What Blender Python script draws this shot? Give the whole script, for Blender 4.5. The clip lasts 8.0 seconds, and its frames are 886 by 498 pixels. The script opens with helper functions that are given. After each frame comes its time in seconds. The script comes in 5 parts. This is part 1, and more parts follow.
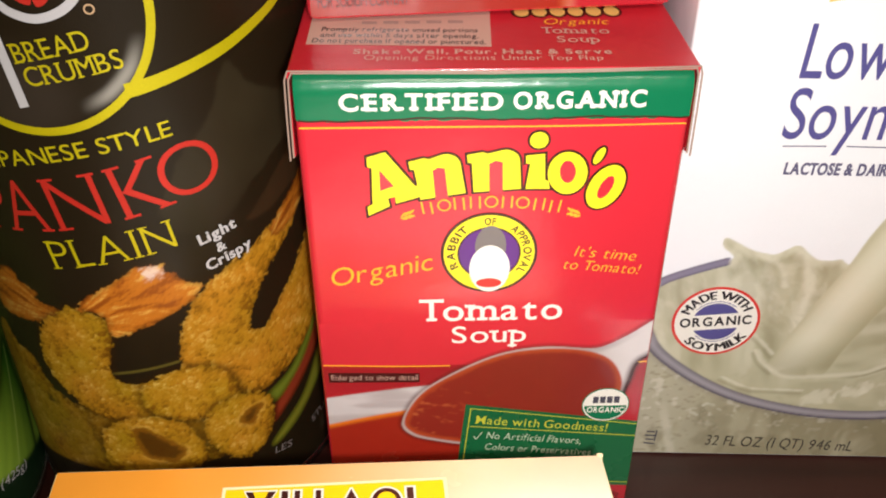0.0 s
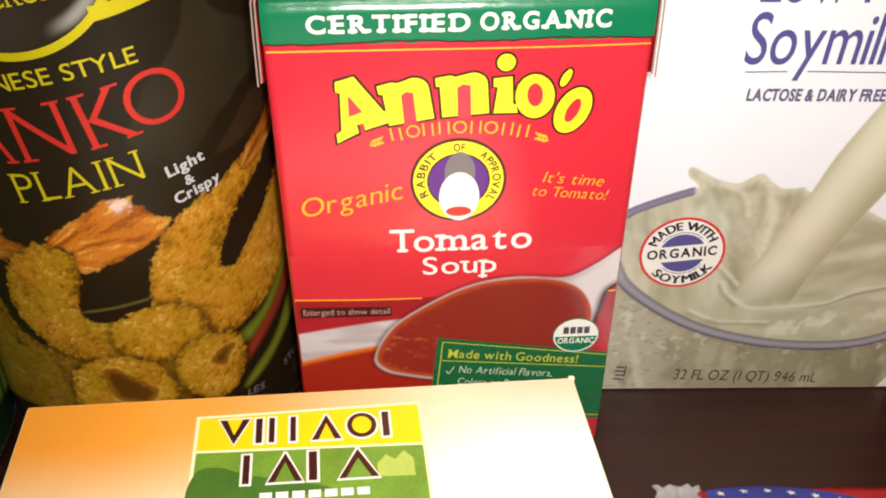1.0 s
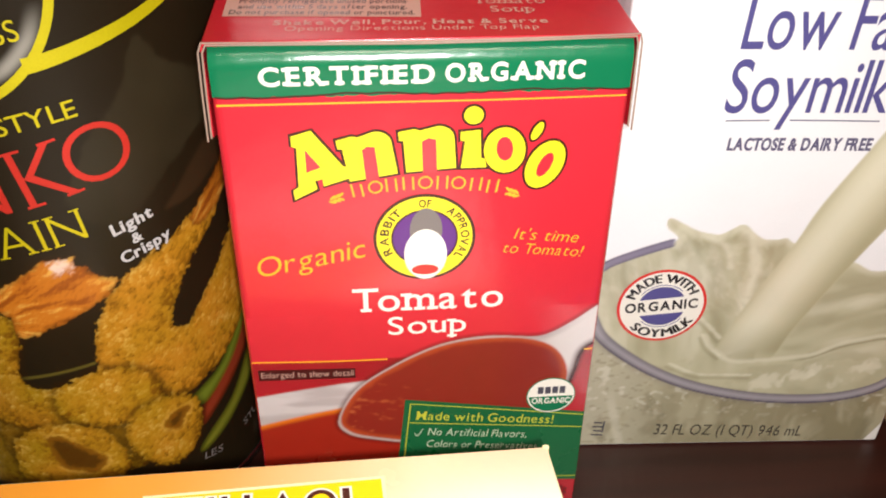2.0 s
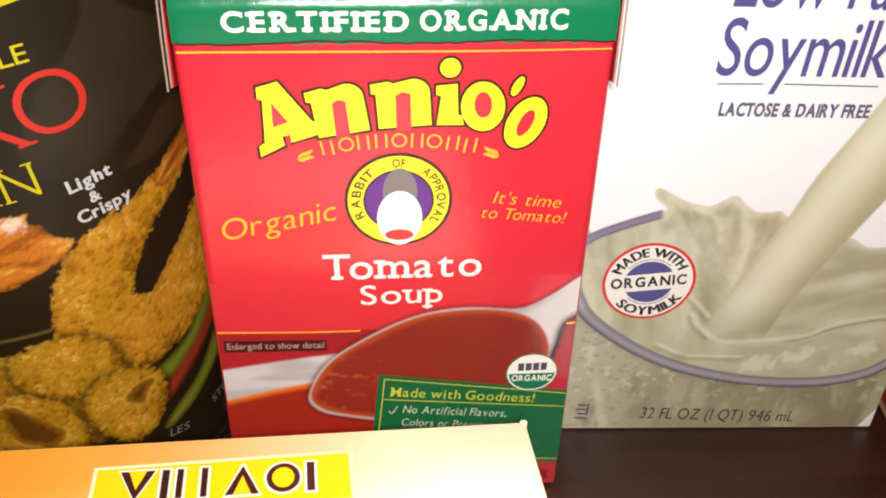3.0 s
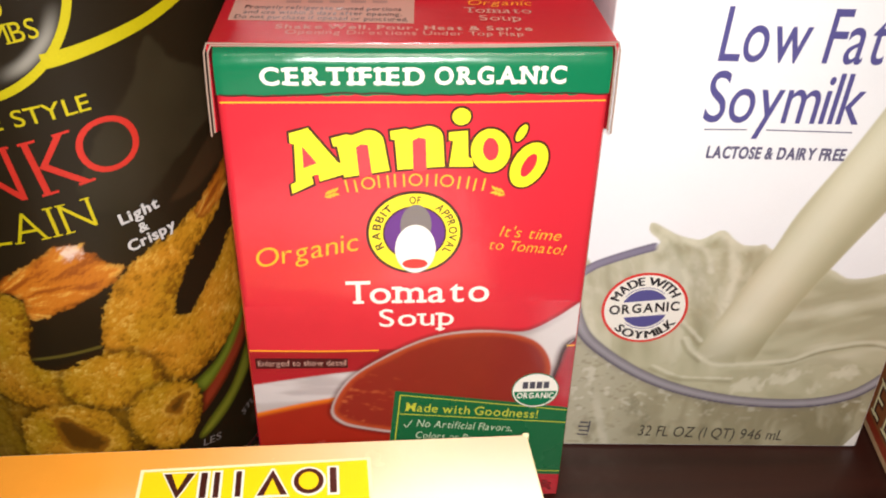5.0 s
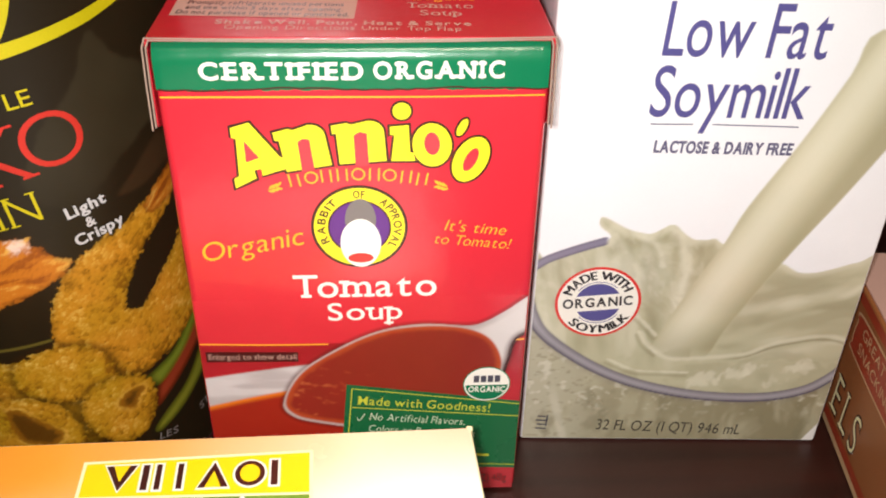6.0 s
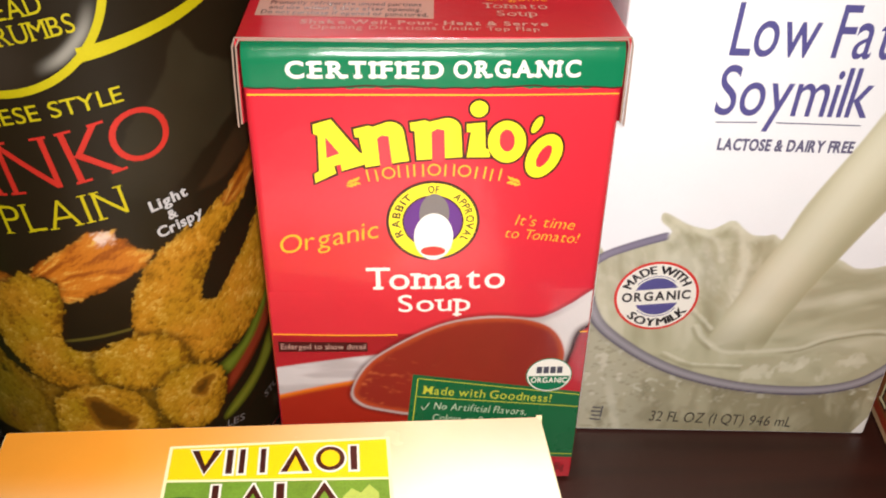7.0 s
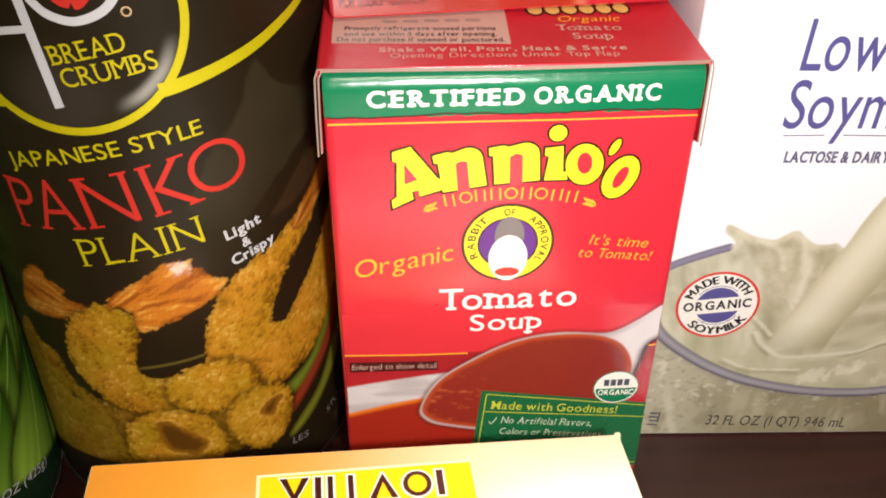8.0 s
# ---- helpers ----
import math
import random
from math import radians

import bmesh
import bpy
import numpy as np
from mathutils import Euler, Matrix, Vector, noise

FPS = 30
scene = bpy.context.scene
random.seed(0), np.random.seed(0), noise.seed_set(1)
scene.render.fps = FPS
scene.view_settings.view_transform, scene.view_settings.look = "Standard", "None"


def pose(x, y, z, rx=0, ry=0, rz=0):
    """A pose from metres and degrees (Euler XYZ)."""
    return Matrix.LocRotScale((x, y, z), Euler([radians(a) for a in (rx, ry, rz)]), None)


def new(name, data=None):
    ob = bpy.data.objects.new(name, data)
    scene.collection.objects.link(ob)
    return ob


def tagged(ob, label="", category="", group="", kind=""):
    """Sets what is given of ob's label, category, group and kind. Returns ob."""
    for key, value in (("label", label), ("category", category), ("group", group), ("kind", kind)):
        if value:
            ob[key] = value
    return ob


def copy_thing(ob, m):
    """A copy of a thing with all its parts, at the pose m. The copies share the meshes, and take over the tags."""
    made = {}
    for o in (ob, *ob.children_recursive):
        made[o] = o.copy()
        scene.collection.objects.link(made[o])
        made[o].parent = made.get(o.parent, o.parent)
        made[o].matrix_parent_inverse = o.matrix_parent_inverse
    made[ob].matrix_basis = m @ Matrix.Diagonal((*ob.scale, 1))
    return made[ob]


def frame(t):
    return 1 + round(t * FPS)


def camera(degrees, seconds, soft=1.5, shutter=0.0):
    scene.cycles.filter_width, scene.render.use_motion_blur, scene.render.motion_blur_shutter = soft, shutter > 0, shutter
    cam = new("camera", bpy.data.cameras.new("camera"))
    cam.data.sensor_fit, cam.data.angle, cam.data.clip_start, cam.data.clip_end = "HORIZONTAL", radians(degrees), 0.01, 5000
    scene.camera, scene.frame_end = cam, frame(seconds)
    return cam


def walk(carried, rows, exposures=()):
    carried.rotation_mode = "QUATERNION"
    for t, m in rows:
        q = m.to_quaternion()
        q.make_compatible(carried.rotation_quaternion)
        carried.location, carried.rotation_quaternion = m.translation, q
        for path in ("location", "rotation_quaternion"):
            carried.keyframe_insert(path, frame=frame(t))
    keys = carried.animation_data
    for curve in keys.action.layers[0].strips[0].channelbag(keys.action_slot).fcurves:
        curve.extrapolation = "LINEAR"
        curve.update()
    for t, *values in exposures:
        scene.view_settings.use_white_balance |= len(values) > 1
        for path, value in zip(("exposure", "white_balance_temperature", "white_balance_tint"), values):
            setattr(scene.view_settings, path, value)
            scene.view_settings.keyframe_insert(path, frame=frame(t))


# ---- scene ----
cam = camera(51.4, 8.0, soft=2.0)
METRES, EYE, TILT, LEAN, TURN = 0.16, 0.22, 0.0, 0.0, -1.2
ROWS = [
    (0.0, 0.0, 0.0, 0.0, -0.09, -34.91, 0.13),
    (0.5, 0.0099, -0.0369, -0.0089, -1.4, -35.62, -0.27),
    (1.0, -0.0073, -0.0568, -0.0685, -2.44, -35.72, -0.19),
    (1.5, 0.0092, 0.0137, -0.0979, -3.51, -34.72, -0.1),
    (1.7, 0.0144, 0.0305, -0.0565, -3.6, -34.63, -0.29),
    (2.8, 0.0322, 0.0643, -0.1375, -3.47, -34.4, -1.51),
    (3.0, 0.0487, 0.0678, -0.1473, -3.46, -34.41, -1.41),
    (3.5, 0.029, 0.0543, -0.0487, -2.95, -33.78, -1.17),
    (4.0, 0.0664, 0.0018, -0.0303, -2.41, -33.12, -1.35),
    (4.5, 0.0823, -0.0466, -0.0535, -2.26, -32.61, -1.24),
    (4.7, 0.0492, -0.0406, -0.0666, -2.19, -32.78, -1.22),
    (5.8, 0.1124, -0.0437, -0.0421, -2.4, -33.29, -1.18),
    (6.0, 0.1379, -0.0525, -0.0597, -2.07, -33.26, -1.09),
    (6.5, 0.0767, -0.0601, -0.0409, -1.51, -33.33, -1.15),
    (7.0, 0.0462, -0.0836, -0.0402, -1.22, -33.63, -0.95),
    (7.5, -0.0381, -0.1067, -0.0014, -1.38, -34.03, -0.68),
    (8.0, -0.0889, -0.0416, 0.021, -2.6, -35.16, -0.29),
]
walk(cam, [(t, pose(0, 0, EYE, TILT, LEAN, TURN) @ pose(METRES * x, METRES * y, METRES * z, 90 + pitch, roll, yaw)) for t, x, y, z, yaw, pitch, roll in ROWS],
     exposures=((0.0, 0.04), (1.0, 0.08), (1.5, 0.13), (3.0, 0.14), (3.5, -0.08), (4.0, -0.06), (4.5, 0.02), (6.0, 0.14), (7.0, 0.08), (7.5, 0.15), (8.0, 0.25)))

# ---- light ----
world = bpy.data.worlds.new("world")
scene.world = world
world.use_nodes = True
world.node_tree.nodes["Background"].inputs[0].default_value = (1.0, 0.86, 0.70, 1)
world.node_tree.nodes["Background"].inputs[1].default_value = 0.06

# the phone's own torch, beside the lens
torch = new("torch_light", bpy.data.lights.new("torch_light", "SPOT"))
torch.data.energy, torch.data.shadow_soft_size, torch.data.color = 2.75, 0.006, (1.0, 0.968, 0.945)
torch.data.spot_size, torch.data.spot_blend = radians(108), 1.0
torch.matrix_world = pose(0.011, -0.012, 0.216, 90 - 35.5, 0, -8.5)
# weak warm fill light, added out of view to lift the dark parts
fill_lamp = new("added_fill_light", bpy.data.lights.new("added_fill_light", "AREA"))
fill_lamp.data.energy, fill_lamp.data.size, fill_lamp.data.color = 11.0, 0.40, (1.0, 0.86, 0.70)
fill_lamp.location = (0.1, -0.9, 1.36)


# ---- helpers of the scene ----
def lin(r, g, b):
    """Linear colour from 0..255 display values."""
    return tuple((c / 12.92 if c <= 0.04045 else ((c + 0.055) / 1.055) ** 2.4) for c in (r / 255, g / 255, b / 255))


def material(name, colour=None, rough=0.3, grain=0.06, scale=400.0, bump=0.02, metal=0.0, fine=2500.0, coat=0.0, spec=0.5, dent=0.0):
    """A printed or plain surface: colour (or the painted attribute), two scales of mottling, fine relief."""
    m = bpy.data.materials.new(name)
    m.use_nodes = True
    nt = m.node_tree
    b = nt.nodes["Principled BSDF"]
    co = nt.nodes.new("ShaderNodeTexCoord")
    n1 = nt.nodes.new("ShaderNodeTexNoise")
    n1.inputs["Scale"].default_value, n1.inputs["Detail"].default_value = scale * 0.12, 4
    n2 = nt.nodes.new("ShaderNodeTexNoise")
    n2.inputs["Scale"].default_value, n2.inputs["Detail"].default_value = fine, 3
    nt.links.new(co.outputs["Object"], n1.inputs["Vector"])
    nt.links.new(co.outputs["Object"], n2.inputs["Vector"])
    hsv = nt.nodes.new("ShaderNodeHueSaturation")
    mix = nt.nodes.new("ShaderNodeMath")
    mix.operation = "ADD"
    nt.links.new(n1.outputs["Fac"], mix.inputs[0])
    nt.links.new(n2.outputs["Fac"], mix.inputs[1])
    val = nt.nodes.new("ShaderNodeMapRange")
    val.inputs["From Min"].default_value, val.inputs["From Max"].default_value = 0.5, 1.5
    val.inputs["To Min"].default_value, val.inputs["To Max"].default_value = 1 - grain, 1 + grain
    nt.links.new(mix.outputs[0], val.inputs["Value"])
    nt.links.new(val.outputs["Result"], hsv.inputs["Value"])
    if colour is None:
        at = nt.nodes.new("ShaderNodeAttribute")
        at.attribute_name = "ink"
        nt.links.new(at.outputs["Color"], hsv.inputs["Color"])
    else:
        hsv.inputs["Color"].default_value = (*colour, 1)
    nt.links.new(hsv.outputs["Color"], b.inputs["Base Color"])
    rr = nt.nodes.new("ShaderNodeMapRange")
    rr.inputs["To Min"].default_value, rr.inputs["To Max"].default_value = max(rough - 0.05, 0.02), rough + 0.07
    nt.links.new(n1.outputs["Fac"], rr.inputs["Value"])
    nt.links.new(rr.outputs["Result"], b.inputs["Roughness"])
    b.inputs["Metallic"].default_value = metal
    b.inputs["Coat Weight"].default_value = coat
    b.inputs["Coat Roughness"].default_value = 0.12
    bp = nt.nodes.new("ShaderNodeBump")
    bp.inputs["Strength"].default_value, bp.inputs["Distance"].default_value = bump * 5, 0.0004
    nt.links.new(mix.outputs[0], bp.inputs["Height"])
    b.inputs["Specular IOR Level"].default_value = spec
    nt.links.new(bp.outputs["Normal"], b.inputs["Normal"])
    if dent:
        n3 = nt.nodes.new("ShaderNodeTexNoise")
        n3.inputs["Scale"].default_value, n3.inputs["Detail"].default_value = 70.0, 3
        nt.links.new(co.outputs["Object"], n3.inputs["Vector"])
        b2 = nt.nodes.new("ShaderNodeBump")
        b2.inputs["Strength"].default_value, b2.inputs["Distance"].default_value = dent, 0.003
        nt.links.new(n3.outputs["Fac"], b2.inputs["Height"])
        nt.links.new(bp.outputs["Normal"], b2.inputs["Normal"])
        nt.links.new(b2.outputs["Normal"], b.inputs["Normal"])
        nt.links.new(b2.outputs["Normal"], b.inputs["Coat Normal"])
    return m


def wood(name, dark, light, rough):
    """Stained board with long grain along x."""
    m = material(name, dark, rough, 0.15, 60.0, 0.03, spec=0.5)
    nt = m.node_tree
    b = nt.nodes["Principled BSDF"]
    co = nt.nodes.new("ShaderNodeTexCoord")
    mp = nt.nodes.new("ShaderNodeMapping")
    mp.inputs["Scale"].default_value = (3.0, 70.0, 70.0)
    n = nt.nodes.new("ShaderNodeTexNoise")
    n.inputs["Scale"].default_value, n.inputs["Detail"].default_value = 2.0, 7
    n.inputs["Distortion"].default_value = 0.6
    ramp = nt.nodes.new("ShaderNodeValToRGB")
    ramp.color_ramp.elements[0].color, ramp.color_ramp.elements[0].position = (*dark, 1), 0.3
    ramp.color_ramp.elements[1].color, ramp.color_ramp.elements[1].position = (*light, 1), 0.75
    nt.links.new(co.outputs["Object"], mp.inputs["Vector"])
    nt.links.new(mp.outputs["Vector"], n.inputs["Vector"])
    nt.links.new(n.outputs["Fac"], ramp.inputs["Fac"])
    nt.links.new(ramp.outputs["Color"], b.inputs["Base Color"])
    return m


def part(name, mesh, mat, parent=None, label="", smooth=False):
    """One mesh object from a bmesh or a mesh, under a thing or a part."""
    if isinstance(mesh, bmesh.types.BMesh):
        me = bpy.data.meshes.new(name)
        mesh.normal_update()
        mesh.to_mesh(me)
        mesh.free()
    else:
        me = mesh
    me.materials.append(mat)
    if smooth:
        me.polygons.foreach_set("use_smooth", [True] * len(me.polygons))
    ob = new(name, me)
    if parent:
        ob.parent = parent
    return tagged(ob, label)


def thing(name, m, label, category, group=""):
    ob = new(name)
    ob.matrix_basis = m
    ob.empty_display_size = 0.01
    return tagged(ob, label, category, group)


def box(x0, y0, z0, x1, y1, z1, bevel=0.0, segments=2):
    bm = bmesh.new()
    bmesh.ops.create_cube(bm, size=1)
    for v in bm.verts:
        v.co = Vector(((x0 + x1) / 2 + v.co.x * (x1 - x0), (y0 + y1) / 2 + v.co.y * (y1 - y0), (z0 + z1) / 2 + v.co.z * (z1 - z0)))
    if bevel:
        bmesh.ops.bevel(bm, geom=bm.edges[:], offset=bevel, segments=segments, profile=0.5, affect="EDGES")
    return bm


def lathe(profile, n=96):
    """A solid of revolution from (radius, height) pairs."""
    bm = bmesh.new()
    rings = []
    for r, z in profile:
        rings.append([bm.verts.new((r * math.sin(2 * math.pi * i / n), -r * math.cos(2 * math.pi * i / n), z)) for i in range(n)])
    for a, b in zip(rings, rings[1:]):
        for i in range(n):
            bm.faces.new((a[i], a[(i + 1) % n], b[(i + 1) % n], b[i]))
    bm.faces.new(rings[0][::-1])
    bm.faces.new(rings[-1])
    return bm


# surfaces on which ink lies: millimetres along, millimetres up, lift in millimetres
def plane_skin(origin, along, up):
    o, a, b = np.array(origin), np.array(along, float), np.array(up, float)
    n = np.cross(a, b)

    def skin(uv, lift):
        uv = np.asarray(uv, float)
        return o + uv[:, :1] * a * 0.001 + uv[:, 1:2] * b * 0.001 + n * lift * 0.001
    skin_bends[skin] = False
    return skin


def drum_skin(radius):
    def skin(uv, lift):
        uv = np.asarray(uv, float)
        t, r = uv[:, 0] * 0.001 / radius, radius + lift * 0.001
        return np.stack([r * np.sin(t), -r * np.cos(t), uv[:, 1] * 0.001], 1)
    skin_bends[skin] = True
    return skin


skin_bends = {}


def lay(bm, skin, lift):
    """Moves a flat bmesh, drawn in millimetres, onto a skin."""
    bmesh.ops.triangulate(bm, faces=bm.faces[:])
    if skin_bends[skin]:
        us = [v.co.x for v in bm.verts]
        k = math.ceil(min(us) / 3)
        while k * 3 < max(us):
            bmesh.ops.bisect_plane(bm, geom=bm.verts[:] + bm.edges[:] + bm.faces[:], plane_co=(k * 3, 0, 0), plane_no=(1, 0, 0))
            k += 1
    bm.verts.ensure_lookup_table()
    lifts = np.array([v.co.z for v in bm.verts])
    at = skin(np.array([(v.co.x, v.co.y) for v in bm.verts]), 0.0)
    up = skin(np.array([(v.co.x, v.co.y) for v in bm.verts]), 1.0) - at
    at = at + up * (lift + lifts)[:, None]
    for v, p in zip(bm.verts, at):
        v.co = p
    return bm


def spline(points, closed=True, each=6):
    """A smooth line through a few points."""
    p = np.array(points, float)
    n = len(p)
    out = []
    for i in range(n if closed else n - 1):
        q = [p[(i + k) % n] if closed else p[min(max(i + k, 0), n - 1)] for k in (-1, 0, 1, 2)]
        for s in np.arange(each) / each:
            out.append(0.5 * (2 * q[1] + (q[2] - q[0]) * s + (2 * q[0] - 5 * q[1] + 4 * q[2] - q[3]) * s * s + (3 * q[1] - q[0] - 3 * q[2] + q[3]) * s ** 3))
    if not closed:
        out.append(p[-1])
    return np.array(out)


def flat_shape(outlines):
    """A flat bmesh of filled outlines."""
    bm = bmesh.new()
    for pts in outlines:
        vs = [bm.verts.new((x, y, 0)) for x, y in pts]
        f = bm.faces.new(vs)
        f.normal_update()
        if f.normal.z < 0:
            f.normal_flip()
    return bm


def band(points, width, closed=False):
    """A flat ribbon along a smooth line; width may be a pair for a taper."""
    p = spline(points, closed, 8)
    d = np.gradient(p, axis=0) if not closed else np.roll(p, -1, 0) - np.roll(p, 1, 0)
    d /= np.linalg.norm(d, axis=1)[:, None] + 1e-9
    nrm = np.stack([-d[:, 1], d[:, 0]], 1)
    w = np.linspace(*(width if isinstance(width, tuple) else (width, width)), len(p))[:, None] / 2
    bm = bmesh.new()
    a = [bm.verts.new((*q, 0)) for q in p + nrm * w]
    b = [bm.verts.new((*q, 0)) for q in p - nrm * w]
    n = len(p)
    for i in range(n if closed else n - 1):
        j = (i + 1) % n
        bm.faces.new((b[i], b[j], a[j], a[i]))
    return bm


def oval(cx, cy, rx, ry, n=48, turn=0.0):
    t = np.linspace(0, 2 * math.pi, n, endpoint=False)
    x, y, c, s = rx * np.cos(t), ry * np.sin(t), math.cos(turn), math.sin(turn)
    return np.stack([cx + x * c - y * s, cy + x * s + y * c], 1)


def annulus(cx, cy, r0, r1, n=64, squash=1.0):
    bm = bmesh.new()
    a = [bm.verts.new((x, y, 0)) for x, y in oval(cx, cy, r0, r0 * squash, n)]
    b = [bm.verts.new((x, y, 0)) for x, y in oval(cx, cy, r1, r1 * squash, n)]
    for i in range(n):
        j = (i + 1) % n
        bm.faces.new((a[i], b[i], b[j], a[j]))
    return bm


# lettering: glyphs of the built-in font, laid along a line, a bow or a ring
glyph_store = {}
SLABS = {"A": "0.08,0 0.92,0", "B": "0.1,0 0.1,1", "C": "", "D": "0.1,0 0.1,1", "E": "0.1,0 0.1,1", "F": "0.12,0 0.12,1", "G": "",
         "H": "0.12,0 0.12,1 0.88,0 0.88,1", "I": "0.5,0 0.5,1", "K": "0.12,0 0.12,1 0.9,0 0.82,1", "L": "0.12,0 0.12,1",
         "M": "0.1,0 0.1,1 0.9,0 0.9,1", "N": "0.1,0 0.1,1 0.9,1", "P": "0.12,0 0.12,1", "R": "0.12,0 0.12,1 0.92,0", "T": "0.5,0",
         "U": "0.1,1 0.9,1", "m": "0.06,0 0.5,0 0.94,0 0.06,0.74", "p": "0.12,-0.27 0.1,0.74", "u": "0.1,0.72"}


def glyph(ch, bold):
    if (ch, bold) not in glyph_store:
        cu = bpy.data.curves.new("glyph", "FONT")
        cu.body, cu.size, cu.resolution_u, cu.offset = ch, 1.0, 6, bold
        ob = bpy.data.objects.new("glyph", cu)
        me = bpy.data.meshes.new_from_object(ob)
        v = np.array([x.co[:2] for x in me.vertices]) if len(me.vertices) else np.zeros((0, 2))
        f = [tuple(p.vertices) for p in me.polygons]
        bpy.data.objects.remove(ob), bpy.data.curves.remove(cu), bpy.data.meshes.remove(me)
        if len(v):
            v = v / 0.682
            left, right = v[:, 0].min(), v[:, 0].max()
            v[:, 0] -= left
            glyph_store[ch, bold] = (v, f, right - left)
        else:
            glyph_store[ch, bold] = (v, f, 0.28)
    return glyph_store[ch, bold]


def write(text, p0, p1, height, bold=0.0, slab=0.0, slant=0.0, bow=0.0, ring=None, gap=0.16, heavy=0.0):
    """A flat bmesh of text in millimetres from p0 to p1 (the ends of its base line), or round ring = (cx, cy, radius, from, to degrees)."""
    items, x = [], 0.0
    for k, ch in enumerate(text):
        v, f, w = glyph(ch, bold)
        if len(v):
            items.append((v + (x, 0), f, 0.0))
            if heavy:
                items.append((v + (x + heavy, 0), f, 0.03))
                items.append((v + (x + heavy * 0.5, heavy * 0.4), f, 0.06))
            for spot in (SLABS.get(ch, "").split() if slab else ()):
                sx, sy = (float(k) for k in spot.split(","))
                cx, half, t = x + sx * w, 0.115 + slab * 0.55, slab
                y = sy - t if sy >= 0.7 else sy
                items.append((np.array([(cx - half, y), (cx + half, y), (cx + half, y + t), (cx - half, y + t)]), [(0, 1, 2, 3)], 0.04))
        x += w + gap - (0.07 if ch in "TFPL" else 0.0) - (0.12 if ch == "T" and text[k + 1:k + 2].islower() else 0.0) - (0.08 if text[k + 1:k + 2] in tuple("TYVW") else 0.0) - (0.12 if ch == " " and slab else 0.0)
    total = x - gap
    bm = bmesh.new()
    if ring:
        cx, cy, rad, a0, a1 = ring
    else:
        p0, p1 = np.array(p0, float), np.array(p1, float)
        along = (p1 - p0) / np.linalg.norm(p1 - p0)
        across, length = np.array([-along[1], along[0]]), np.linalg.norm(p1 - p0)
    for v, f, lift in items:
        s, h = (v[:, 0] + slant * v[:, 1]) / total, v[:, 1] * height
        if ring:
            t = np.radians(a0 + (a1 - a0) * s)
            r = rad + h * (1 if a1 < a0 else -1)
            q = np.stack([cx + r * np.cos(t), cy + r * np.sin(t)], 1)
        else:
            tilt = bow * 4 * (1 - 2 * s) / length
            q = p0 + np.outer(s * length - tilt * h, along) + np.outer(h + bow * 4 * s * (1 - s), across)
        vs = [bm.verts.new((*k, lift)) for k in q]
        for face in f:
            try:
                nf = bm.faces.new([vs[i] for i in face])
            except ValueError:
                continue
            nf.normal_update()
            if nf.normal.z < 0:
                nf.normal_flip()
    return bm


# painted pictures: fine sheets whose points carry ink
def value_noise(u, v, cell, seed):
    rs = np.random.RandomState(seed)
    tab = rs.rand(64, 64).astype(np.float32)
    x, y = u / cell, v / cell
    i, j = np.floor(x).astype(int), np.floor(y).astype(int)
    a, b = x - i, y - j
    a, b = a * a * (3 - 2 * a), b * b * (3 - 2 * b)
    g = lambda p, q: tab[p % 64, q % 64]
    return (g(i, j) * (1 - a) + g(i + 1, j) * a) * (1 - b) + (g(i, j + 1) * (1 - a) + g(i + 1, j + 1) * a) * b


def fbm(u, v, cell, seed, octaves=3):
    out, amp, tot = 0, 1.0, 0.0
    for k in range(octaves):
        out = out + amp * value_noise(u + 17.3 * k, v - 9.1 * k, cell / 2 ** k, seed + k)
        tot += amp
        amp *= 0.55
    return out / tot


def inside(u, v, pts, closed=True):
    """Signed distance in millimetres to a smooth outline, positive inside."""
    p = pts.astype(np.float32)
    q = np.roll(p, -1, 0)
    d2, odd = np.full(u.shape, 1e9, np.float32), np.zeros(u.shape, bool)
    for (x0, y0), (x1, y1) in zip(p if closed else p[:-1], q if closed else q[:-1]):
        ex, ey = x1 - x0, y1 - y0
        s = np.clip(((u - x0) * ex + (v - y0) * ey) / (ex * ex + ey * ey + 1e-9), 0, 1)
        d2 = np.minimum(d2, (u - x0 - s * ex) ** 2 + (v - y0 - s * ey) ** 2)
        if closed and y0 != y1:
            odd ^= ((y0 > v) != (y1 > v)) & (u < x0 + (v - y0) * ex / ey)
    d = np.sqrt(d2)
    return np.where(odd, d, -d) if closed else d


def ease(a, b, x):
    t = np.clip((x - a) / (b - a), 0, 1)
    return t * t * (3 - 2 * t)


def over(img, colour, alpha):
    return img + (np.asarray(colour, np.float32) - img) * alpha[..., None]


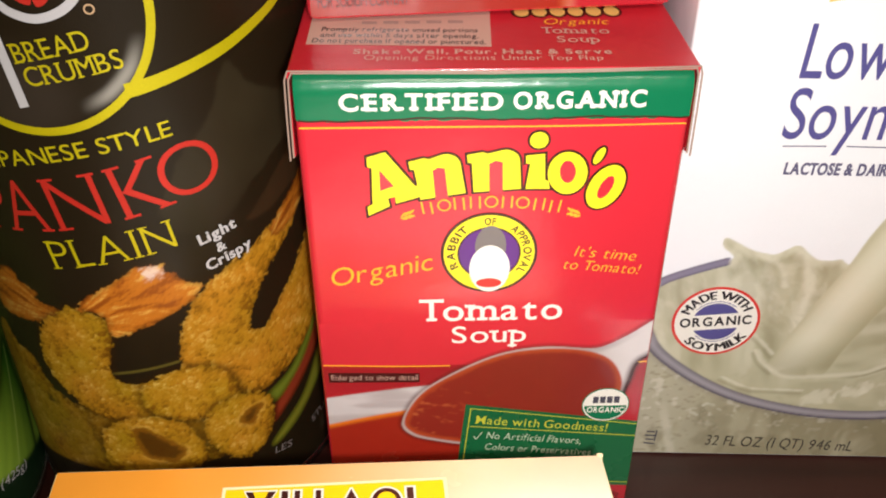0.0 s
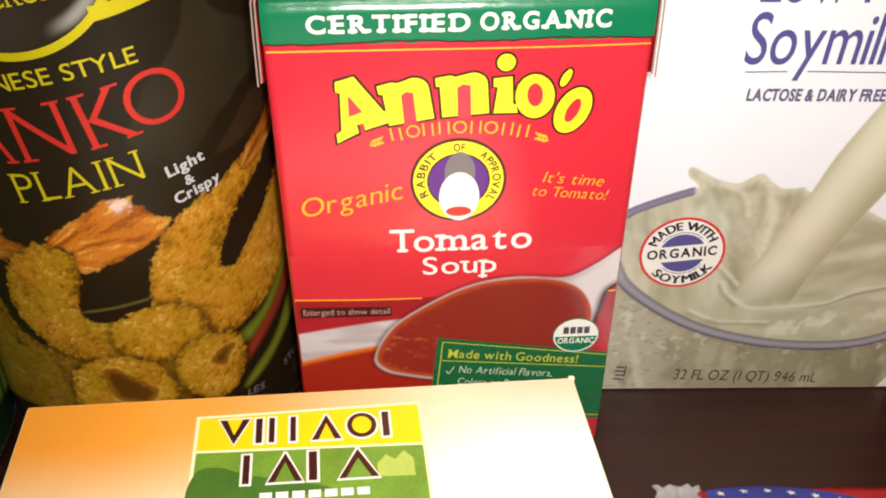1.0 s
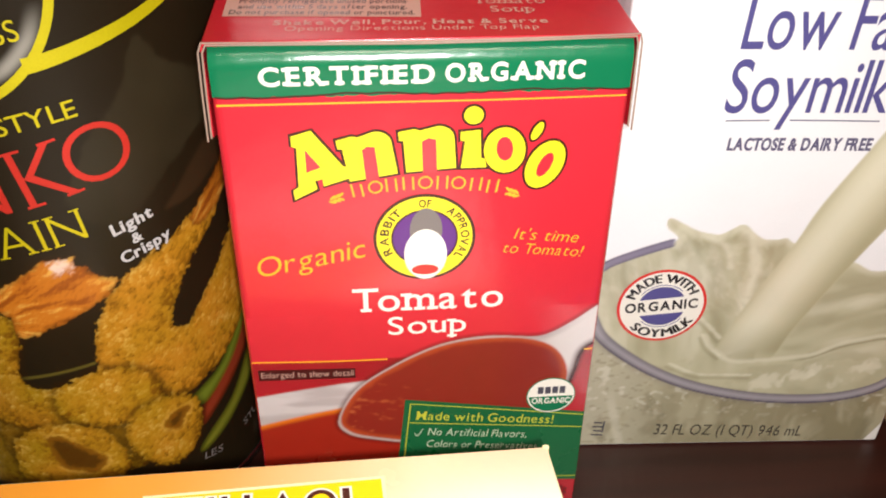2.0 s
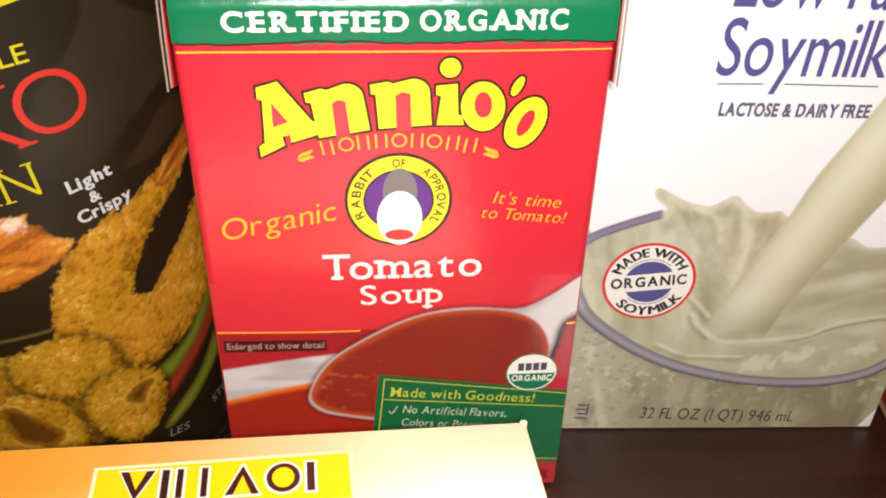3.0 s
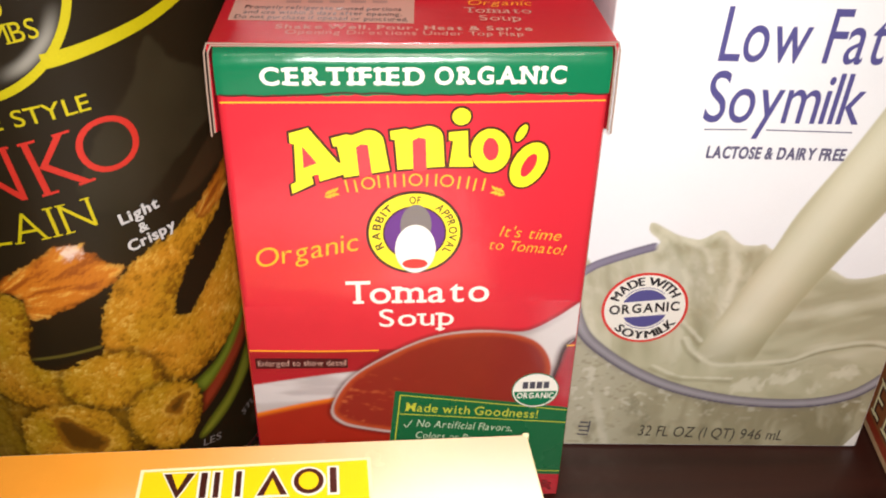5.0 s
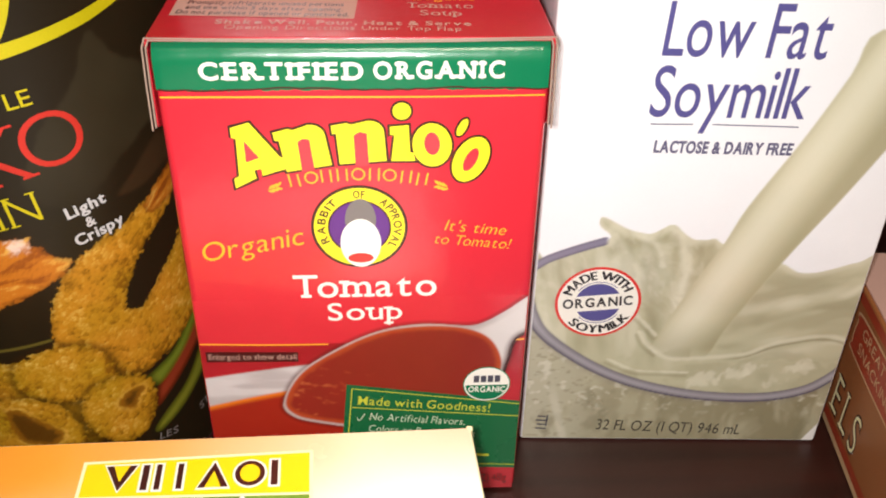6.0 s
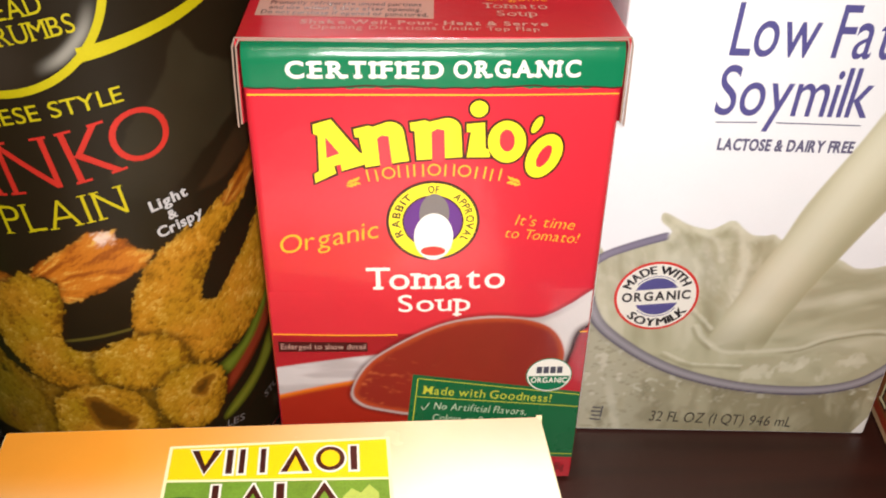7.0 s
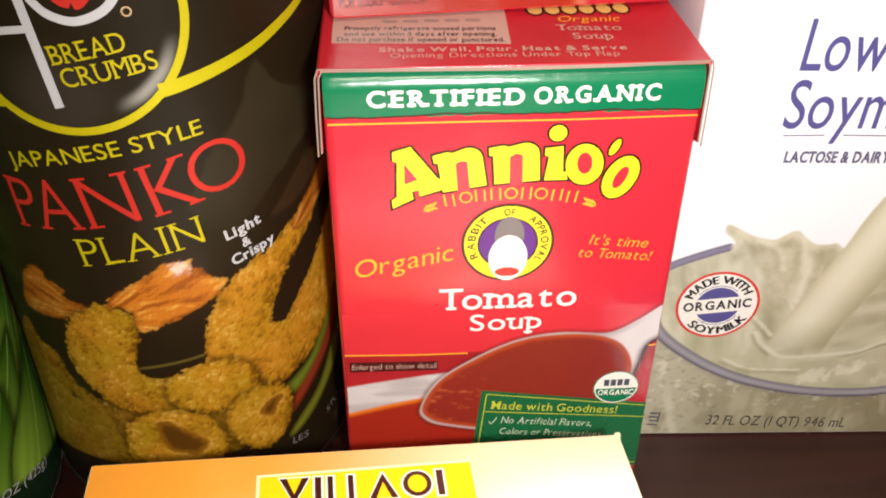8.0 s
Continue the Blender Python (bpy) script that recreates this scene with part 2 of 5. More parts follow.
def picture(name, u0, u1, v0, v1, step, paint, skin, lift, mat, parent, label):
    """A sheet of fine squares with ink given by paint(u, v)."""
    nu, nv = round((u1 - u0) / step) + 1, round((v1 - v0) / step) + 1
    u, v = np.meshgrid(np.linspace(u0, u1, nu), np.linspace(v0, v1, nv))
    ink = np.clip(paint(u.astype(np.float32), v.astype(np.float32)), 0, 1)
    co = skin(np.stack([u.ravel(), v.ravel()], 1), lift)
    k = np.arange(nu * nv).reshape(nv, nu)
    faces = np.stack([k[:-1, :-1], k[:-1, 1:], k[1:, 1:], k[1:, :-1]], -1).reshape(-1, 4)
    me = bpy.data.meshes.new(name)
    me.from_pydata(co.tolist(), [], faces.tolist())
    layer = me.attributes.new("ink", "FLOAT_COLOR", "POINT")
    layer.data.foreach_set("color", np.concatenate([ink.reshape(-1, 3), np.ones((nu * nv, 1))], 1).astype(np.float32).ravel())
    return part(name, me, mat, parent, label, smooth=True)


# ---- materials ----
RED, DEEP_RED = lin(210, 44, 58), lin(146, 24, 32)
m_red = material("red_carton", RED, 0.24, 0.03, coat=0.7, spec=0.5, dent=0.12)
# duller copy of the carton red; the dimness of grazing light is in its colour
m_red_top_shaded = material("red_carton_top_shaded", lin(196, 34, 48), 0.42, 0.05, coat=0.15, spec=0.4, dent=0.2)
m_green = material("green_carton", lin(14, 112, 73), 0.22, 0.05, coat=0.45, dent=0.16)
m_picture = material("printed_picture", None, 0.24, 0.025, coat=0.9, spec=0.6, dent=0.12)
m_can_picture = material("can_picture", None, 0.36, 0.05, coat=0.05, spec=0.25)
m_panel_green = material("dark_green_panel", lin(24, 98, 58), 0.26, 0.06, coat=0.3)
m_panel_lime = material("dull_lime_ink", lin(190, 194, 62), 0.3, 0.06)
m_panel_white = material("pale_green_white_ink", lin(188, 204, 176), 0.3, 0.06)
m_white = material("white_ink", lin(238, 234, 224), 0.3, 0.03)
m_yellow = material("yellow_ink", lin(246, 226, 40), 0.3, 0.04)
m_orange = material("orange_ink", lin(248, 176, 44), 0.3, 0.04)
m_brown = material("dark_brown_ink", lin(62, 26, 20), 0.3, 0.05)
m_black_ink = material("black_ink", lin(30, 24, 24), 0.3, 0.05)
m_purple = material("purple_ink", lin(96, 40, 128), 0.3, 0.05)
m_grey = material("grey_ink", lin(120, 112, 110), 0.3, 0.06)
m_note = material("maroon_ink", lin(70, 22, 22), 0.3, 0.08)
m_dust = material("faint_grey_ink", lin(168, 140, 132), 0.5, 0.2)
m_pale = material("pale_pink_card", lin(204, 164, 150), 0.5, 0.06)
m_edge = material("raw_card_edge", lin(158, 134, 120), 0.6, 0.2)
m_carton_white = material("white_carton", lin(242, 243, 246), 0.24, 0.012, coat=0.35, dent=0.12)
m_navy = material("navy_ink", lin(86, 82, 140), 0.3, 0.05)
m_indigo = material("grey_indigo_ink", lin(92, 88, 118), 0.35, 0.06)
m_taupe = material("taupe_ink", lin(70, 64, 56), 0.4, 0.15)
m_slate = material("slate_ink", lin(72, 70, 82), 0.35, 0.06)
m_gold = material("gold_ink", lin(232, 196, 110), 0.3, 0.05)
m_plum = material("plum_ink", lin(96, 52, 88), 0.3, 0.05)
m_redink = material("red_ink", lin(214, 52, 44), 0.3, 0.05)
m_black = material("black_label", lin(33, 25, 13), 0.36, 0.10, coat=0.05, spec=0.25)
m_can_lime = material("gold_yellow_ink", lin(204, 190, 14), 0.42, 0.12, metal=0.35)
m_can_red = material("brick_red_ink", lin(204, 48, 36), 0.42, 0.12, metal=0.3)
m_can_white = material("silver_white_ink", lin(188, 186, 188), 0.3, 0.06)
m_tin = material("tinplate", lin(190, 188, 182), 0.25, 0.06, metal=1.0)
m_lid = material("plastic_lid", lin(40, 34, 30), 0.4, 0.05)
m_sign_yellow = material("sunny_yellow_ink", lin(250, 214, 20), 0.3, 0.04)
m_meadow = material("meadow_green_ink", lin(110, 150, 50), 0.3, 0.35, 900.0)
m_cream = material("cream_ink", lin(248, 240, 190), 0.3, 0.03)
m_box_brown = material("brown_box", lin(150, 92, 52), 0.35, 0.12, 200.0)
m_box_rust = material("rust_ink", lin(158, 62, 38), 0.35, 0.08)
m_tan = material("tan_board", lin(196, 160, 120), 0.5, 0.08)
m_foil = material("silver_foil", lin(205, 205, 210), 0.22, 0.06, metal=0.8, bump=0.08)
m_wrap_red = material("red_wrapper", lin(190, 20, 34), 0.2, 0.06, bump=0.08)
m_wrap_blue = material("blue_wrapper", lin(48, 62, 160), 0.2, 0.06, bump=0.08)
m_shelf = wood("cherry_stained_wood", lin(38, 16, 12), lin(56, 24, 18), 0.36)
m_wall = material("painted_wall", lin(196, 186, 172), 0.7, 0.06, 30.0, 0.05)

# ---- setting ----
for nm, c in (("shelf", (-0.50, -0.20, -0.022, 0.50, 0.40, 0.0)), ("cabinet_back", (-0.50, 0.40, -0.022, 0.50, 0.418, 0.40)),
              ("cabinet_side", (-0.518, -0.20, -0.022, -0.50, 0.418, 0.40)), ("cabinet_side", (0.50, -0.20, -0.022, 0.518, 0.418, 0.40))):
    tagged(part(nm, box(*c, bevel=0.0012), m_shelf), "dark cherry-stained wooden board of the pantry shelf", "shelf", kind="structure")
for nm, c in (("wall_back", (-1.6, 0.42, -1.0, 1.6, 0.48, 1.4)), ("wall_front", (-1.6, -2.0, -1.0, 1.6, -1.94, 1.4)), ("wall_left", (-1.66, -2.0, -1.0, -1.6, 0.48, 1.4)),
              ("wall_right", (1.6, -2.0, -1.0, 1.66, 0.48, 1.4)), ("floor", (-1.66, -2.0, -1.06, 1.66, 0.48, -1.0)), ("ceiling", (-1.66, -2.0, 1.4, 1.66, 0.48, 1.46))):
    tagged(part(nm, box(*c), m_wall), "plain painted kitchen surface", nm.split("_")[0], kind="structure")


# ---- soup cartons ----
def paint_soup(u, v):
    img = np.empty((*u.shape, 3), np.float32)
    img[:] = RED
    # deeper red below the ruled line
    img = over(img, DEEP_RED, 0.85 * ease(57.6, 57.2, v) * (0.6 + 0.4 * ease(40, 56, v)))
    # white bowl and the soup in it
    rim = 46.4 + 5.2 * np.sin(np.clip(u, 0, 46) / 46 * 1.5)
    bowl = ease(0, 0.6, rim - v) * ease(64, 58, u)
    img = over(img, lin(184, 176, 176), bowl)
    img = over(img, lin(206, 200, 200), bowl * ease(0.45, 0.7, fbm(u * 0.4, v * 1.6, 6, 9)))
    level = 36.4 + 7.0 * np.sin(np.clip(u, 0, 40) / 40 * 1.5)
    img = over(img, lin(226, 120, 30), ease(-0.2, 0.7, level - v) * ease(64, 58, u))
    img = over(img, lin(156, 38, 24), ease(0.4, 2.6, level - v) * ease(64, 58, u))
    # spoon of bright steel
    spoon = spline([(20.8, 37), (25.4, 47), (34.8, 54.7), (46.7, 61.0), (58.4, 63.2), (70.3, 62.4), (75, 63.7), (80, 67), (88, 72.5), (90, 63), (83.4, 57.5), (81.6, 50),
                    (79, 42), (70, 33), (58, 28.3), (42, 27.2), (29.5, 29.4), (23, 32)])
    d = inside(u, v, spoon)
    img = over(img, lin(70, 20, 20), 0.6 * ease(-1.6, 0.0, d))
    img = over(img, lin(212, 204, 202), ease(-0.15, 0.35, d))
    img = over(img, lin(168, 146, 140), 0.8 * ease(-0.15, 0.35, d) * ease(78, 66, u) * (0.5 + 0.5 * fbm(u, v, 7, 17)))
    img = over(img, lin(120, 104, 104), ease(60, 84, u) * ease(2.4, 0.4, d) * ease(-0.1, 0.3, d) * ease(70, 58, v) * 0.9)
    img = over(img, lin(60, 24, 24), ease(1.0, 0.2, d) * ease(-0.6, -0.1, d) * ease(79, 81, u) * ease(66, 62, v))
    soup = spline([(22.0, 37.6), (26.6, 46.8), (35.6, 54.0), (47, 60.0), (58, 62.0), (69, 61.2), (76, 57.6), (79.4, 50), (77.4, 43), (69, 34.0), (57, 29.4), (42, 28.4), (30, 30.6), (24, 33.0)])
    d = inside(u, v, soup)
    n = fbm(u, v, 3.0, 11)
    img = over(img, lin(172, 70, 36), ease(-0.75, -0.15, d))
    img = over(img, lin(138, 40, 30), ease(-0.4, 1.3, d - 0.8 * n))
    glow = ease(0.62, 0.8, fbm(u * 0.6 + v, v - u * 0.4, 2.6, 5)) * ease(48, 26, u) * ease(0.6, 1.6, d)
    img = over(img, lin(206, 110, 62), 0.55 * glow)
    return img * (0.96 + 0.08 * fbm(u, v, 6, 3))[..., None]


def soup_carton(m, label):
    """Aseptic carton with a folded top; its origin is the middle of its base, its front looks to -y."""
    root = thing("soup_carton", m, label, "soup carton", "soup cartons stacked on the shelf")
    w, d, h = 0.0432, 0.033, 0.1400
    body = box(-w, -d, 0.0, w, d, h - 0.0045, bevel=0.0022, segments=4)
    part("body", body, m_red, root, smooth=True)
    skin = plane_skin((-w, -d, 0), (1, 0, 0), (0, 0, 1))
    put = lambda nm, bm, lift, mat, lab="", under=None: part(nm, lay(bm, skin, lift), mat, under or root, lab)
    each = lambda nm, outlines, lift, mat, lab="", under=None: [part(nm, lay(flat_shape([k]), skin, lift), mat, under or root, lab) for k in outlines]
    picture("soup_picture", 0.9, 85.5, 1.2, 72.0, 0.35, paint_soup, skin, 0.08, m_picture, root, "printed picture of a spoon of tomato soup over a white bowl")
    # green band, rolling over the top edge, torn along its lower edge
    bm = bmesh.new()
    prof = [(129.2, 0.10), (131.5, 0.11), (133.6, 0.12)] + [(134.6 + 5.2 * math.sin(a), 0.12 - 5.2 * (1 - math.cos(a))) for a in np.linspace(0, 1.2, 10)]
    rs = np.random.RandomState(4)
    us = np.linspace(0.35, 86.05, 90)
    grid = []
    for k, u in enumerate(us):
        col = []
        for i, (v, out) in enumerate(prof):
            jag = (rs.rand() - 0.5) * 0.55 - (0.7 if i == 0 else 0) if i == 0 else 0.0
            side = 0.35 * (max(0, 1.2 - u) + max(0, u - 85.2))
            col.append(bm.verts.new((-w + u * 0.001, -d - (out - side * 0.6) * 0.001, (v + jag) * 0.001)))
        grid.append(col)
    for a, b in zip(grid, grid[1:]):
        for i in range(len(prof) - 1):
            bm.faces.new((a[i], b[i], b[i + 1], a[i + 1]))
    green = part("green_band", bm, m_green, root, "glossy green band with a torn lower edge", smooth=True)
    put("band_line", band([(0.8 + 1.93 * k, 128.75 + 0.35 * (rs.rand() - 0.5) - 0.25 * math.sin(k * 0.31)) for k in range(45)], (0.42, 0.36)), 0.16, m_brown)
    put("rule", band([(0.9, 127.0), (30, 126.9), (60, 126.8), (85.5, 127.1)], (0.42, 0.30)), 0.12, m_orange)
    put("rule", band([(0.9, 58.0), (20, 57.3), (34, 57.2)], 0.40), 0.16, m_orange)
    put("rule", band([(83.4, 57.4), (85.5, 57.6)], 0.40), 0.16, m_orange)
    put("lettering", write("CERTIFIED", (9.9, 131.1), (45.2, 131.0), 3.8, 0.030, 0.21, gap=0.30), 0.22, m_white, "white slab lettering", green)
    put("lettering", write("ORGANIC", (47.4, 131.1), (76.1, 131.3), 3.8, 0.030, 0.21, gap=0.30), 0.22, m_white, "white slab lettering", green)

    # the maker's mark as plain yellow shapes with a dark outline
    def arch(x0, x1, y0, y1, tilt, g):
        """A block with a rounded shoulder on its right."""
        c, k = (x0 + x1) / 2, math.tan(tilt)
        pts = [(x0 - g, y0 - g), (x1 + g, y0 - g), (x1 + g, y1 - 3.0)]
        pts += [(x1 + g - (3.4 + g) * (1 - math.cos(a)), y1 - 3.0 + (3.0 + g) * math.sin(a)) for a in np.linspace(0.3, 1.57, 7)]
        pts += [(x0 + 3.6, y1 - 0.7 + g), (x0 + 2.6, y1 + g - 0.2), (x0 - g - 0.9, y1 - 0.6 + g), (x0 - g - 0.9, y1 - 2.6 - g), (x0 - g, y1 - 2.8 - g)]
        return np.array([(x - k * (y - y0), y + k * (x - c)) for x, y in pts])

    def mark(g):
        return [np.array([(15.0 - g, 104.2 - g * 1.4), (20.0 + g, 106.8 - g), (19.6 + g, 108.8), (21.2, 109.2), (21.4 - g * 0.4, 107.4 - g), (27.6 + g, 109.4 - g), (27.6 + g, 112.0 + g * 0.4), (25.8 + g, 112.2 + g * 0.4),
                          (19.4 + g * 0.6, 120.9 + g), (15.2 - g, 119.6 + g), (15.2 - g, 117.2), (16.2 - g, 116.8), (16.0 - g, 107.4), (14.8 - g, 106.6)]),
                arch(27.0, 37.4, 109.2, 119.9, 0.16, g), arch(39.2, 50.0, 110.6, 121.0, 0.07, g),
                np.array([(51.0 - g, 110.9 - g), (56.6 + g, 110.9 - g), (56.2 + g, 113.0), (55.4 + g, 113.2), (55.0 + g, 120.0 + g), (50.8 - g, 119.6 + g), (50.8 - g, 117.6 - g), (51.8 - g, 117.4)]),
                oval(53.5, 123.4, 2.05 + g, 2.05 + g), oval(60.4, 114.9, 4.5 + g, 5.5 + g, 48, 0.12), oval(67.2, 119.3, 0.95 + g, 2.3 + g, 24, -0.45),
                oval(69.4, 111.1, 3.9 + g, 6.1 + g, 48, -0.42)]
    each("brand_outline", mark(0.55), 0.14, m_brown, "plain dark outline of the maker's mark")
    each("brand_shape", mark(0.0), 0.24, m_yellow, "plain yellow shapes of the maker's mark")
    gaps = [np.array([(17.9, 110.9), (21.0, 112.1), (17.9, 116.4)]), np.array([(30.5, 108.4), (33.4, 108.8), (32.6, 116.6), (31.0, 116.8), (29.9, 116.0)]),
            np.array([(42.8, 109.8), (45.9, 109.9), (45.6, 118.0), (44.0, 118.4), (42.6, 117.6)]), oval(60.4, 115.3, 1.8, 2.9, 24, 0.1), oval(69.4, 111.1, 1.4, 3.2, 24, -0.42)]
    each("brand_gap", gaps, 0.30, m_red)
    # small bars in an arc below it
    for k, kind in enumerate("IOIIOIOII"):
        f = (k + 0.5) / 9
        x, y, t = 27.0 + 32.7 * f, 104.1 + 7.0 * f * (1 - f), (1 - 2 * f) * 0.2
        c, sn = math.cos(t), math.sin(t)
        if kind == "O":
            put("brand_bar", annulus(x, y + 1.7, 1.2, 1.62, 28), 0.20, m_orange, "small plain orange ring")
        else:
            each("brand_bar", [np.array([(x + i + a * c - b * sn, y + a * sn + b * c) for a, b in ((-0.22, 0), (0.22, 0), (0.22, 3.3), (-0.22, 3.3))]) for i in (-1.05, 1.05)], 0.20, m_orange, "small plain orange bars in an arc")
    for sgn, cx, cy in ((1, 24.0, 104.2), (-1, 62.6, 104.2)):
        put("wheat_ear", flat_shape([oval(cx + k * 0.9 * sgn, cy + 0.35 * k + s * 0.55, 0.85, 0.32, 14, sgn * (0.3 + 0.5 * s)) for k in (-1, 0, 1) for s in (-1, 1)]), 0.2, m_orange)

    # round emblem with plain shapes in the middle
    emblem = put("emblem_ring", annulus(43.2, 93.0, 7.4, 10.9), 0.20, m_yellow, "yellow ring of the emblem")
    put("emblem_edge", annulus(43.2, 93.0, 10.7, 11.6), 0.14, m_brown, under=emblem)
    put("emblem_line", annulus(43.2, 93.0, 7.2, 7.6), 0.26, m_brown, under=emblem)
    put("emblem_field", flat_shape([oval(43.2, 93.0, 7.3, 7.3)]), 0.15, m_purple, "purple field of the emblem", under=emblem)
    for txt, a0, a1 in (("RABBIT", 208, 128), ("OF", 98, 82), ("APPROVAL", 55, -36)):
        put("lettering", write(txt, 0, 0, 1.9, 0.02, ring=(43.2, 93.0, 8.25, a0, a1), gap=0.22), 0.28, m_brown, under=emblem)
    put("emblem_shape", flat_shape([oval(43.5, 95.2, 3.7, 5.8)]), 0.34, m_grey, "plain grey oval", under=emblem)
    put("emblem_shape", flat_shape([oval(43.4, 88.6, 4.9, 6.9)]), 0.40, m_white, "plain white oval", under=emblem)
    put("emblem_shape", flat_shape([oval(43.3, 84.4, 3.1, 1.4)]), 0.46, m_redink, "small red oval", under=emblem)

    put("lettering", write("Organic", (5.0, 83.6), (29.6, 88.4), 5.2, -0.004, slant=0.22, gap=0.14), 0.2, m_orange, "orange script lettering")
    put("lettering", write("It's time", (63.6, 91.9), (78.4, 90.2), 3.0, -0.008, slant=0.2, gap=0.17), 0.2, m_orange, "orange script lettering")
    put("lettering", write("to Tomato!", (61.0, 88.2), (79.6, 86.2), 2.9, -0.008, slant=0.2, gap=0.17), 0.2, m_orange, "orange script lettering")
    put("lettering", write("Tomato", (26.2, 72.4), (62.0, 72.5), 6.8, 0.008, 0.13, gap=0.16), 0.2, m_white, "white slab lettering")
    put("lettering", write("Soup", (34.4, 65.0), (53.3, 65.2), 5.4, 0.004, 0.12, gap=0.16), 0.2, m_white, "white slab lettering")
    note = put("note_strip", flat_shape([np.array([(2.0, 51.9), (25.9, 51.5), (25.9, 54.7), (2.0, 55.4)])]), 0.14, m_note)
    put("lettering", write("Enlarged to show detail", (2.7, 52.8), (25.4, 52.4), 1.9, -0.006, gap=0.15), 0.22, m_pale, "", note)

    # green panel
    panel = put("green_panel", flat_shape([np.array([(38.2, 43.1), (85.7, 35.6), (85.7, 9.4), (35.4, 13.0)])]), 0.14, m_panel_green, "green panel with yellow rules")
    put("rule", band([(37.0, 13.8), (39.6, 41.7)], 0.30), 0.20, m_panel_lime, under=panel)
    put("rule", band([(39.5, 41.6), (85.6, 34.6)], 0.30), 0.20, m_panel_lime, under=panel)
    put("rule", band([(39.4, 34.8), (85.6, 30.0)], 0.30), 0.20, m_panel_lime, under=panel)
    put("rule", band([(37.2, 14.0), (85.6, 10.8)], 0.30), 0.20, m_panel_lime, under=panel)
    put("lettering", write("Made with Goodness!", (41.0, 35.9), (77.4, 31.9), 3.0, 0.004, 0.10, gap=0.17), 0.24, m_panel_lime, "lime slab lettering", under=panel)
    put("lettering", write("No Artificial Flavors,", (44.0, 30.0), (70.6, 27.1), 2.6, 0.0, slant=0.12, gap=0.17), 0.24, m_panel_white, under=panel)
    put("lettering", write("Colors or Preservatives", (43.6, 25.6), (73.6, 22.4), 2.5, 0.0, slant=0.12, gap=0.17), 0.24, m_panel_white, under=panel)
    put("tick", band([(40.6, 31.0), (41.3, 29.9), (42.8, 32.4)], 0.28), 0.24, m_panel_white, under=panel)
    put("rule", band([(42.6, 18.0), (78.0, 15.0)], 0.9), 0.24, m_panel_lime, under=panel)
    # certified seal
    seal = put("seal", flat_shape([oval(76.2, 42.1, 6.2, 5.9)]), 0.26, m_white, "white and green round seal")
    put("seal_edge", flat_shape([oval(76.2, 42.1, 6.5, 6.2)]), 0.20, m_green, under=seal)
    put("seal_field", flat_shape([np.array([(76.2 + 5.8 * math.cos(a), 42.1 + 5.5 * math.sin(a)) for a in np.radians(np.linspace(182, 358, 24))])]), 0.32, m_green, under=seal)
    put("lettering", write("ORGANIC", (71.2, 39.6), (81.3, 39.4), 1.9, 0.02, gap=0.17), 0.38, m_white, under=seal)
    each("seal_bar", [np.array([(72.6 + 1.9 * k, 42.9), (74.1 + 1.9 * k, 42.9), (74.1 + 1.9 * k, 45.3), (72.6 + 1.9 * k, 45.3)]) for k in range(4)], 0.32, m_slate, under=seal)
    # foot lines
    put("lettering", write("SEE NUTRITION INFORMATION", (2.6, 7.4), (30.6, 7.4), 2.7, 0.0, gap=0.12), 0.2, m_brown)
    put("lettering", write("FOR SODIUM CONTENT", (2.6, 3.4), (23.4, 3.4), 2.7, 0.0, gap=0.12), 0.2, m_brown)
    put("lettering", write("NET WT. 17 OZ (1 LB 1 OZ) 481g", (50.0, 4.2), (83.6, 4.2), 3.0, 0.0, gap=0.12), 0.2, m_brown)

    # folded top: a panel, its raw edge and an ear down each side
    flap = part("top_panel", box(-w - 0.0004, -d - 0.0004, h - 0.0004, w + 0.0004, d, h + 0.0006, bevel=0.0004), m_red_top_shaded, root, "red top flap", smooth=False)
    for s in (-1, 1):
        bm = bmesh.new()
        pts = [(-d + 0.0008, h - 0.0006), (-d + 0.0008, 0.1195), (-0.004, 0.1090), (0.004, 0.1090), (d, 0.1195), (d, h - 0.0006)]
        xa, xb = s * (w + (0.0003 if s < 0 else 0.0002)), s * (w + (0.0008 if s < 0 else 0.0006))
        a = [bm.verts.new((xa + (s * 0.0003 if z < 0.13 else 0), y, z)) for y, z in pts]
        b = [bm.verts.new((xb, y, z)) for y, z in pts]
        for i in range(6):
            bm.faces.new((a[i], a[(i + 1) % 6], b[(i + 1) % 6], b[i]))
        bm.faces.new(a), bm.faces.new(b[::-1])
        bmesh.ops.recalc_face_normals(bm, faces=bm.faces[:])
        part("ear", bm, m_red, root, "folded ear of the top")
    cu = bpy.data.curves.new("fold", "CURVE")
    cu.dimensions, cu.bevel_depth, cu.bevel_resolution = "3D", 0.00022, 2
    for off, low in ((0.0, 0.1192), (0.0008, 0.1200)):
        sp = cu.splines.new("POLY")
        path = [(-w - 0.0016 + off, low), (-w - 0.0014 + off, 0.130), (-w - 0.0011 + off, 0.1385), (-w - 0.0003 + off, h + 0.0006 - off * 0.6), (-w * 0.4, h + 0.0002 - off * 0.5), (0, h - off * 0.5), (w * 0.5, h + 0.0002 - off * 0.5),
                (w + 0.0002 - off, h + 0.0007 - off * 0.6), (w + 0.0007 - off, 0.1388), (w + 0.0009 - off, 0.130), (w + 0.0010 - off, low)]
        sp.points.add(len(path) - 1)
        for p, (x, z) in zip(sp.points, path):
            p.co = (x, -d - 0.0006, z, 1)
